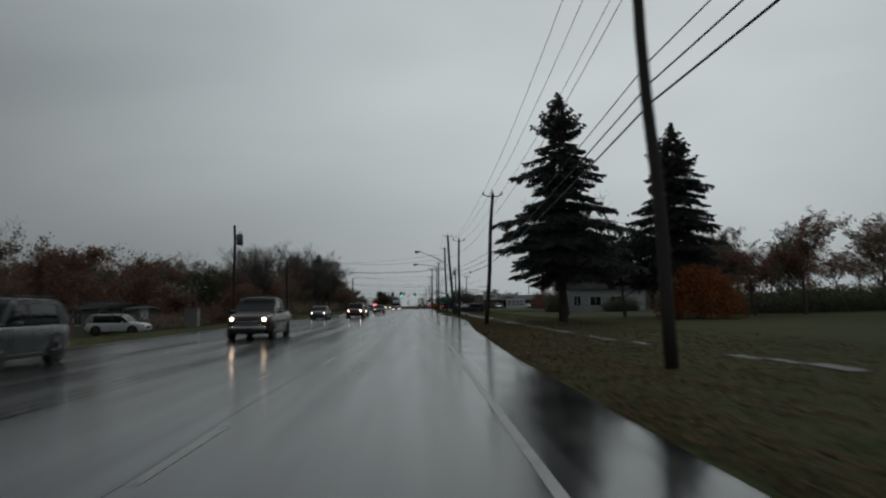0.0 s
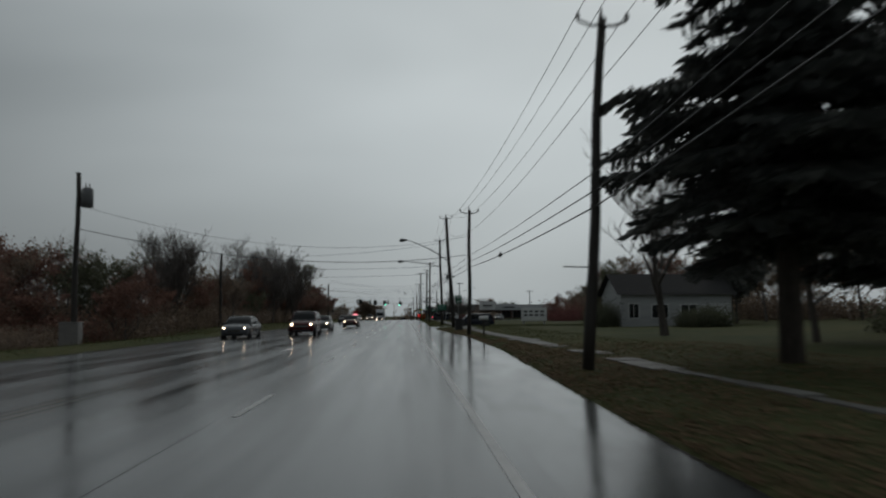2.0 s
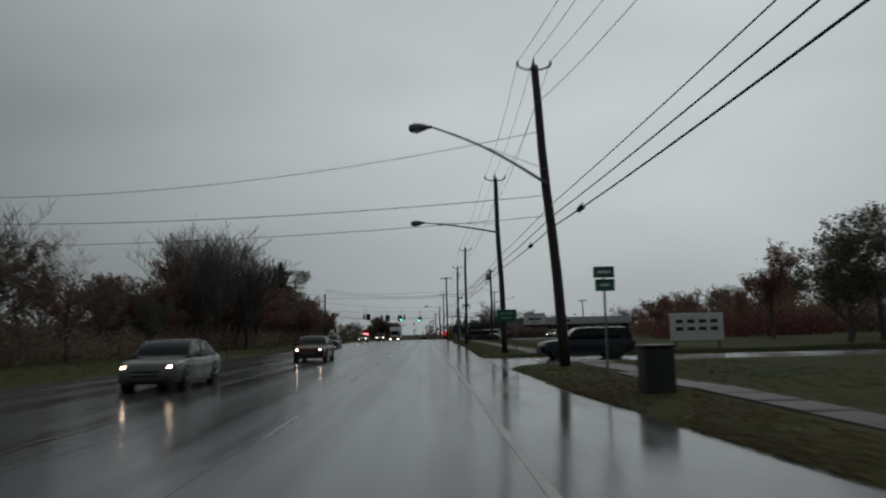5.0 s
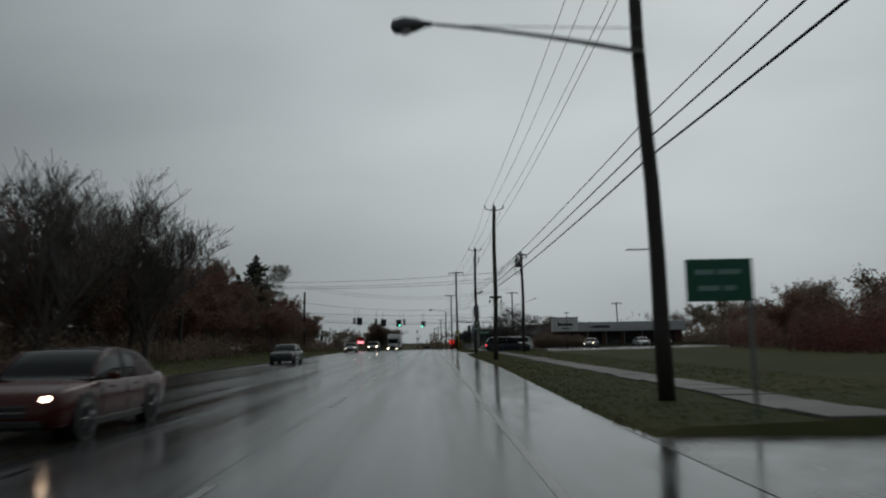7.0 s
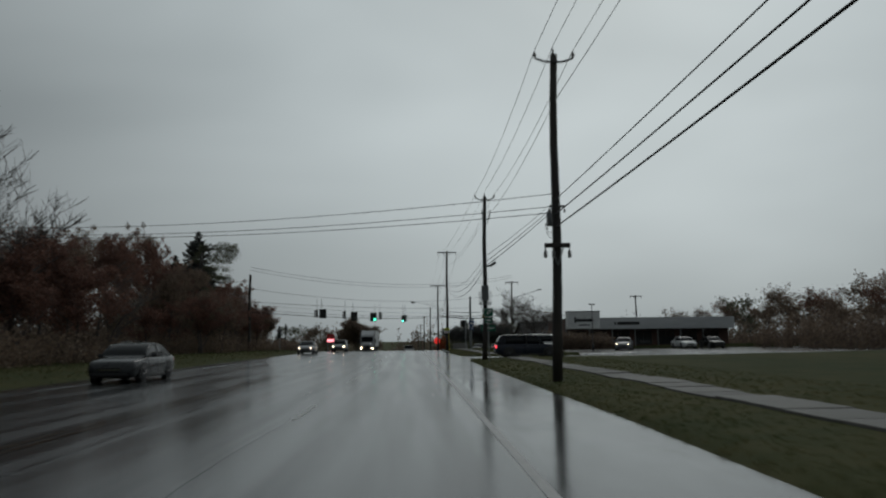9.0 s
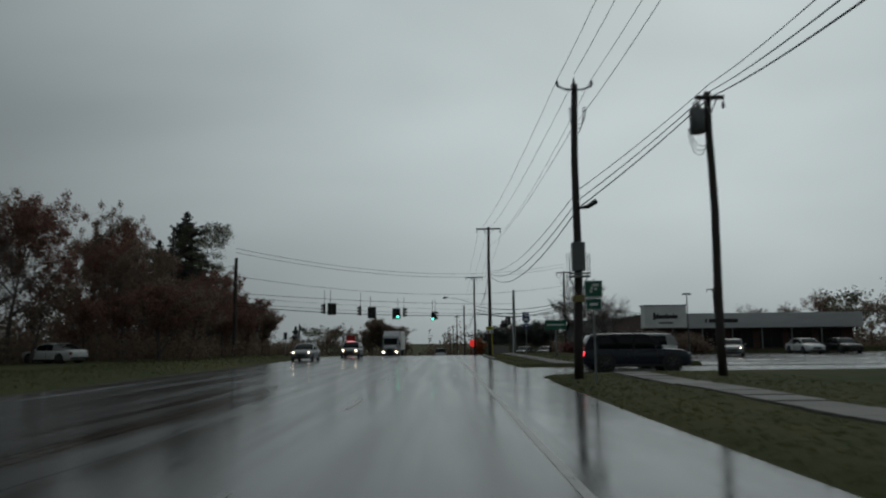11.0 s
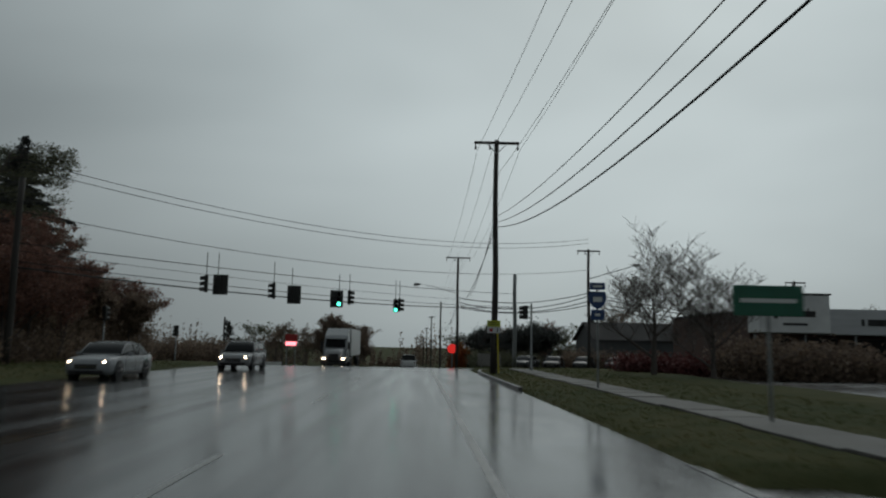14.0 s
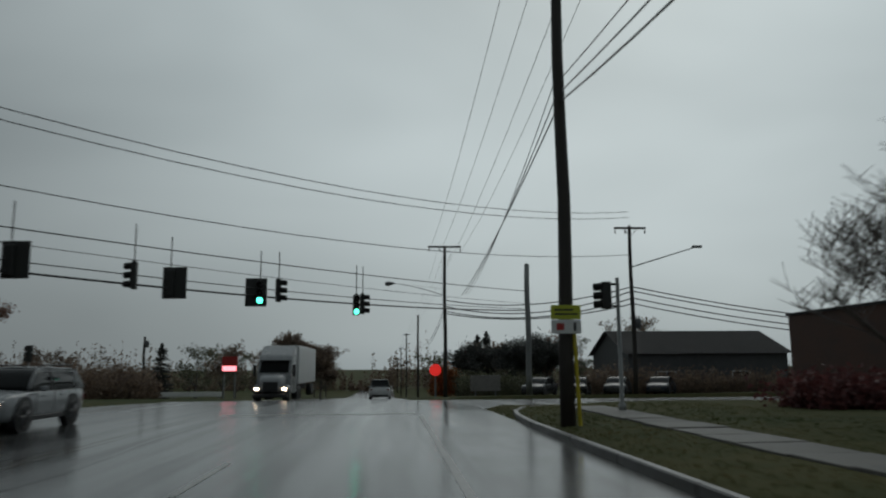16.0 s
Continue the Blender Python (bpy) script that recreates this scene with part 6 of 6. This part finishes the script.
for ob, x, y, turn in ((rust_bush, 6.5, 302.5, 0), (round_tree, -15.2, 345.0, 0), (dark_round, 17.2, 60.0, 0), (ragged_a, -27.5, 222.0, 0), (ragged_b, -31.0, 211.0, 0), (wind_pine, -33.3, 248.0, 0), (tall_spruce, -34.3, 256.7, 0)):
    ob.matrix_world = pose(x, y, ground_z(x, y) - 0.05, 0, 0, turn)
ragged_a.scale, ragged_b.scale, bare_b.scale = (0.65, 0.65, 0.74), (0.65, 0.65, 0.95), (0.55, 0.55, 0.8)
protos[2].scale = (0.85, 0.85, 0.83)


def undergrowth(seed, name, x0, x1, y0, y1, n, height, mat, label, leaf=0.11, clear=None, uneven=0.5):
    """A thicket of leafy stems: one mass that nobody could count."""
    r = random.Random(seed)
    verts, faces = [], []
    tall = 9 < height < 15
    for _ in range(n):
        x, y = r.uniform(x0, x1), r.uniform(y0, y1)
        if clear and clear[0] < x < clear[1] and clear[2] < y < clear[3]:
            continue
        h = height * (r.uniform(0.45, 0.88) if tall else r.uniform(0.4, 1.0)) * max(0.2, 0.75 + uneven * noise.noise((x * 0.035, y * 0.05, seed)))
        z0 = ground_z(x, y)
        p0 = Vector((x, y, z0 - 0.05))
        for k in range(3):
            top = p0 + Vector((r.uniform(-0.5, 0.5), r.uniform(-0.5, 0.5), h * r.uniform(0.7, 1.0)))
            w = 0.045 if tall else 0.015
            i = len(verts)
            verts += [tuple(p0 - Vector((w, 0, 0))), tuple(p0 + Vector((w, 0, 0))), tuple(top)]
            faces.append((i, i + 1, i + 2))
            for q in range(10):
                f = r.uniform(0.1, 1.05)
                c = p0.lerp(top, f) + Vector((r.gauss(0, 0.25), r.gauss(0, 0.25), r.gauss(0, 0.15))) * (1.9 if tall else 1.0)
                if tall:
                    root = p0.lerp(top, max(0.05, min(0.97, f) - 0.06))
                    i = len(verts)
                    verts += [tuple(root), tuple(root + Vector((0, 0, 0.035))), tuple(c)]
                    faces.append((i, i + 1, i + 2))
                nrm = Vector((r.uniform(-1, 1), r.uniform(-1, 1), r.uniform(-1, 1))).normalized()
                a = nrm.orthogonal().normalized()
                b = nrm.cross(a)
                s = leaf * r.uniform(0.6, 1.4)
                i = len(verts)
                verts += [tuple(c - a * s), tuple(c + a * s + b * s * 0.6), tuple(c + a * s * 0.5 - b * s * 0.8)]
                faces.append((i, i + 1, i + 2))
    ob = raw_object(name, verts, faces, mat)
    return tagged(ob, label, "undergrowth", kind="stuff")


# woods along the far side of the road, taller towards the crossing
rw = random.Random(77)
thin_pair = [thin_protos[0], thin_protos[0], thin_protos[0], thin_protos[1]]


def wood_height(y, row):
    """Scale of the trees along the woods; the deeper rows stand taller."""
    if y < 85:
        return 0.62
    if y < 144:
        return (0.78 if 98 < y < 128 else 0.64) + 0.10 * row
    return 1.05 if y < 200 else 0.84 + 0.08 * row if y < 238 else 0.80


y = -22.0
while y < 260:
    for row in range(3):
        x = -22.8 - 6.5 * row + rw.uniform(-1.8, 1.8) - (4.5 if y > 238 else 0)
        yy = y + rw.uniform(-2.2, 2.2)
        if (46 < yy < 87 and x > -37.5) or (190 < yy < 214 and x > -29.5) or left_leg(x) - 3 < yy or (row == 2 and rw.random() < 0.55):
            continue
        pick = rw.random()
        kinds = protos if row == 0 else far_protos if row == 1 else thin_pair
        ob = kinds[0] if pick < 0.30 else kinds[1] if pick < 0.54 else kinds[2] if pick < 0.76 else kinds[3] if pick < 0.86 else bare_c if pick < 0.96 or row == 0 else small_spruce
        s = rw.uniform(0.75, 1.05) * wood_height(yy, row)
        plant(ob, x, yy, s, rw.uniform(0, 360), s * rw.uniform(0.9, 1.1))
    y += 3.6 if y < 90 else 4.6
rb = random.Random(91)
for k in range(10):
    s = rb.uniform(0.85, 1.0)
    plant((far_protos[0], far_protos[1], bare_c, far_protos[2])[k % 4], -41.5 + rb.uniform(-2.5, 2.5), 44 + 4.8 * k + rb.uniform(-1.5, 1.5), s * 1.1, 77 * k, s * 1.16)
for x, y, s, ob in ((-34, 183, 1.65, bare_a), (-28.5, 178, 1.5, bare_a), (-32, 133, 1.15, bare_a)):
    plant(ob, x, y, s, 40 * x, s)
CLEARING = (-37.5, -15, 46, 87)
undergrowth(5, "woodland_thicket", -33, -20.0, 88, 241, 3100, 3.8, BROWN, "tangled brown brush along the edge of the woods", 0.11, (-29.6, -19, 192.0, 215.5))
undergrowth(7, "woodland_thicket", -32, -22.0, -25, 90, 2600, 4.0, RUSSET, "tangled brown brush along the edge of the woods", 0.13, CLEARING)
undergrowth(6, "woodland_thicket", -44, -30, -25, 96, 2000, 6.6, RUSSET, "tangled russet brush deep in the woods", 0.15, CLEARING)
undergrowth(19, "woodland_thicket", -48, -38, -25, 112, 2400, 12.0, RUSSET, "tangled russet brush deep in the woods", 0.16)
undergrowth(26, "woodland_thicket", -36, -27, -25, 46, 700, 6.4, RUSSET, "tangled russet brush at the edge of the woods", 0.14)
undergrowth(20, "shrub_mass", -28.5, -24.0, 62, 90, 420, 2.4, BROWN, "straggling brown shrubs before the building", 0.09)
undergrowth(27, "shrub_mass", 17.8, 19.9, 98.0, 104.0, 260, 3.4, OLIVE, "dark evergreen shrubs at the corner of the white house", 0.06)
undergrowth(21, "shrub_mass", 24.2, 27.8, 91.5, 96, 420, 3.0, OLIVE, "dark evergreen shrubs beside the white house", 0.06)
undergrowth(16, "woodland_thicket", -44, -30, 90, 256, 1500, 7.6, BROWN, "tangled brown brush deep in the woods", 0.17)
undergrowth(17, "woodland_thicket", -35, -23.6, 241, 259.0, 1100, 9.6, BROWN, "dense dark brush at the corner of the side road", 0.13)
undergrowth(8, "hedge_thicket", -75, -24, 288, 298, 1500, 4.6, BROWN, "overgrown hedge beyond the side road", 0.17, uneven=0.8)

undergrowth(13, "shrub_mass", 27.5, 46, 61, 73, 1100, 3.2, OLIVE, "dark evergreen shrubs between the houses", 0.11)
for x, y, s in ((-26.5, 252.5, 0.95), (-29, 248.0, 1.05), (-25.8, 246.5, 0.85), (-31.5, 254, 1.05), (-26.3, 256.5, 0.9), (-29.5, 256.0, 1.0), (-24.8, 241.0, 0.95), (-25.0, 258.3, 0.95), (-22.4, 217.0, 0.85), (-23.0, 226.5, 0.9), (-22.5, 234.0, 0.9)):
    plant(protos[2], x, y, s, 77 * x)

# trees behind the houses and the store
for k in range(17):
    ob = (far_protos[0], far_protos[1], far_protos[2], far_protos[0], bare_c)[k % 5]
    plant(ob, -41.0 - rw.uniform(0, 6), 28 + 5.0 * k, rw.uniform(0.85, 1.08), 53 * k)
for x, y, s, ob in ((33, 77, 0.9, protos[1]), (29.5, 70, 1.0, protos[1]), (31, 57, 0.95, protos[0]), (26, 55, 0.7, protos[2]), (24.5, 63.5, 0.7, protos[2]), (35, 68, 1.0, protos[3]), (40, 60, 1.0, protos[1]), (38, 48, 0.9, protos[3]), (33, 44, 0.8, protos[1])):
    plant(ob, x, y, s, 31 * x)
for x, y, s, ob in ((14.5, 70.7, 1.1, bare_a), (29, 141, 0.93, protos[0]), (34, 138, 0.95, protos[0]), (39, 134, 1.1, protos[1]), (42, 124, 0.9, protos[2]), (15.0, 229.5, 0.84, yard_bare), (41, 113, 1.0, protos[1])):
    plant(ob, x, y, s, 47 * x)
y = 84.0
while y < 300:
    for row in range(2):
        x = 52 + 13 * row + rw.uniform(-4, 4) + max(0, y - 180) * 0.08
        pick = rw.random()
        ob = (far_protos[1] if row == 0 else thin_protos[0]) if pick < 0.4 else far_protos[0] if pick < 0.65 else thin_protos[1] if pick < 0.8 else bare_c if pick < 0.95 else small_spruce
        plant(ob, x, y + rw.uniform(-3, 3), rw.uniform(0.8, 1.15), rw.uniform(0, 360))
    y += 8.5
undergrowth(18, "woodland_thicket", 43, 56, 118, 234, 1400, 6.6, BROWN, "tangled brown brush along the field", 0.16)
undergrowth(22, "woodland_thicket", 27, 50, 160, 180, 800, 5.4, RUSSET, "tangled russet brush across the field", 0.11)
undergrowth(23, "dark_red_thicket", 24, 40, 150, 161, 420, 3.6, DARK_RED, "low dark red shrubs across the field", 0.075)
for x, y, s in ((28, 168, 0.56), (33, 172, 0.66), (38, 167, 0.64), (44, 172, 0.72), (49, 166, 0.75), (46, 150, 0.8)):
    plant(protos[1] if x % 2 else protos[0], x, y, s, 61 * x)
undergrowth(9, "woodland_thicket", 46, 75, 84, 300, 1000, 4.5, BROWN, "brown brush below the trees behind the store", 0.22)
undergrowth(24, "shrub_mass", 7.5, 16.5, 291, 302, 420, 4.6, OLIVE, "dark shrubs beyond the side road", 0.12)
undergrowth(25, "shrub_mass", 17, 34, 277.5, 280.5, 380, 3.0, BROWN, "dark brown shrubs before the hall", 0.11)
undergrowth(10, "dark_red_hedge", 12.2, 17.0, 235.2, 237.6, 260, 1.8, DARK_RED, "low dark red hedge at the corner", 0.10)
undergrowth(12, "garden_hedge", 17.2, 25.0, 230.0, 235.5, 700, 3.6, BROWN, "dense brown hedge before the store", 0.12)
for x, y, s in ((12.5, 322, 1.05), (15.5, 326, 0.9), (19, 318, 0.95), (24, 330, 1.0), (-34, 330, 1.0)):
    plant(small_spruce, x, y, s * 1.25, 33 * x, s)

# far trees where the road falls away
plant(round_tree, -18.0, 347.0, 0.9, 140)
plant(round_tree, -11.6, 343.0, 0.82, 230)
plant(bare_a, -24.8, 111.3, 1.02, 25)
plant(bare_c, -25.9, 112.4, 1.0, 200)
for x, y, s in ((-24.6, 248.5, 0.64), (-27.2, 252.5, 0.70), (-23.4, 254.5, 0.50), (-28.0, 244.5, 0.72)):
    plant(round_tree, x, y, s, 57 * x)
plant(bare_v, -23.8, 107.0, 0.85, 30, 0.9)
plant(bare_c, -24.6, 104.6, 0.95, 120)
for ob, x, y, s, high, turn in ((ragged_a, -33.0, 236.0, 0.6, 0.80, 20), (ragged_b, -26.5, 240.5, 0.6, 0.74, -25), (ragged_a, -31.0, 198.0, 0.7, 0.75, 15), (ragged_b, -31.5, 226.0, 0.6, 0.88, 10), (ragged_a, -44.5, 252.5, 0.85, 1.40, 35), (ragged_b, -40.8, 251.0, 0.55, 1.32, 5), (ragged_a, -28.0, 246.0, 0.6, 0.72, -20), (ragged_b, -27.0, 187.0, 0.65, 0.72, 30), (ragged_a, -36.0, 216.0, 0.7, 0.95, -10)):
    plant(ob, x, y, s, turn, high)
for ob, x, y, s in ((protos[3], 25.5, 123.5, 0.98), (protos[1], 28.5, 125.0, 1.02), (protos[0], 32.5, 122.5, 1.0), (dark_round, 33.5, 104.0, 1.0), (protos[3], 36.0, 113.0, 1.1)):
    plant(ob, x, y, s, 29 * x)
plant(small_spruce, 12.0, 308.0, 1.0, 15, 0.97)
plant(small_spruce, 9.8, 307.0, 0.85, 80, 0.74)
for ob, x, y, s in ((dark_round, 14.6, 304.5, 0.85), (dark_round, 19.0, 306.0, 0.95), (dark_round, 9.8, 306.0, 0.85), (protos[1], 13.5, 309.0, 0.80), (dark_round, 17.0, 304.0, 0.95), (protos[0], 20.0, 310.0, 0.9), (protos[3], 23.5, 312.0, 0.95), (protos[1], 31.0, 306.0, 1.1)):
    plant(ob, x, y, s, 67 * x)
plant(bare_v, -19.4, 160.0, 0.95, 70, 1.0)
plant(bare_b, -20.8, 160.5, 0.95, 0, 1.36)
plant(bare_b, -27.0, 182.0, 0.95, 0, 1.45)
plant(bare_b, -22.5, 153.0, 0.85, 14, 1.2)
plant(ragged_b, -34.8, 246.5, 0.5, 15, 0.92)
for k, (x, y, s) in enumerate(((-33.0, 89.5, 0.88), (-35.0, 94.5, 0.95), (-34.2, 99.5, 1.0), (-33.0, 104.5, 0.98), (-36.5, 110.0, 1.08), (-37.5, 103.0, 1.05))):
    plant(far_protos[k % 3], x, y, s * 0.9, 71 * k, s * (0.92, 1.0, 1.18)[k % 3])
for x, y, s, high in ((-25.0, 157.0, 0.85, 0.80), (-24.0, 166.0, 0.8, 0.86), (-25.5, 174.0, 0.9, 0.92), (-26.0, 148.0, 0.85, 0.72), (-23.0, 180.5, 0.75, 0.85)):
    plant(protos[2] if y < 170 else protos[0], x, y, s, 83 * x, high)
plant(tall_spruce, -37.4, 255.4, 0.75, 130, 0.79)
plant(protos[1], -12.5, 352.0, 1.1, 80)
for k in range(70):
    x = rw.uniform(-190, 190)
    if -14 < x < 10:
        continue
    yy = rw.uniform(345, 520) if abs(x) > 20 else rw.uniform(380, 520)
    ob = rw.choice(thin_protos)
    plant(ob, x, yy, rw.uniform(0.9, 1.3), rw.uniform(0, 360))
undergrowth(11, "distant_thicket", -220, 220, 540, 570, 1500, 17.0, BROWN, "far brown woods across the falling ground", 0.5, uneven=1.3)


# ---- turf blades and fallen leaves beside the road ----
def scatter_turf(seed, n, x0f, x1, y0, y1, mat, name, label, size, flat, patchy=False):
    r = random.Random(seed)
    verts, faces = [], []
    for _ in range(n):
        y = r.uniform(y0, y1)
        x = x0f(y) + (x1 - x0f(y)) * r.random() ** 1.4
        if any(a - 0.3 <= x <= b and c - 0.2 <= y <= d + 0.2 for a, b, c, d in PAVED):
            continue
        if abs(x - walk_centre(y)) < 0.6 and y > 62:
            continue
        if patchy and noise.noise((x * 0.9, y * 0.35, 7.0)) < -0.12:
            continue
        z = ground_z(x, y)
        a = r.uniform(0, 6.283)
        s = size * r.uniform(0.5, 1.3)
        u = Vector((math.cos(a), math.sin(a), 0))
        p = Vector((x, y, z + (0.02 if flat else -0.01)))
        i = len(verts)
        if flat:
            w = Vector((-u.y, u.x, r.uniform(-0.4, 0.4)))
            verts += [tuple(p - u * s), tuple(p + w * s * 0.5), tuple(p + u * s + Vector((0, 0, s * 0.3))), tuple(p - w * s * 0.5)]
            faces.append((i, i + 1, i + 2, i + 3))
        else:
            for q in range(3):
                t = Vector((r.uniform(-0.5, 0.5), r.uniform(-0.5, 0.5), 1)) * s
                o = Vector((r.uniform(-0.06, 0.06), r.uniform(-0.06, 0.06), 0))
                i = len(verts)
                verts += [tuple(p + o - u * 0.012), tuple(p + o + u * 0.012), tuple(p + o + t)]
                faces.append((i, i + 1, i + 2))
    return tagged(raw_object(name, verts, faces, mat), label, "grass" if not flat else "leaves", kind="stuff")


scatter_turf(3, 44000, lambda y: right_edge(y) + 0.05, 11.0, -2, 242, BLADE, "turf_blades", "ragged wet turf along the road edge", 0.06, False)
scatter_turf(4, 24000, lambda y: right_edge(y) + 0.1, 13.0, -2, 62, DEAD_LEAF, "fallen_leaf_litter", "brown fallen leaves strewn over the verge", 0.055, True)
scatter_turf(6, 26000, lambda y: right_edge(y) + 0.02, 6.2, -2, 100, DEAD_LEAF, "fallen_leaf_litter", "sodden brown leaves banked along the road edge", 0.06, True, True)
scatter_turf(5, 16000, lambda y: -22.0, LEFT_EDGE - 0.1, 0, 242, BLADE, "turf_blades", "ragged wet turf before the woods", 0.14, False)
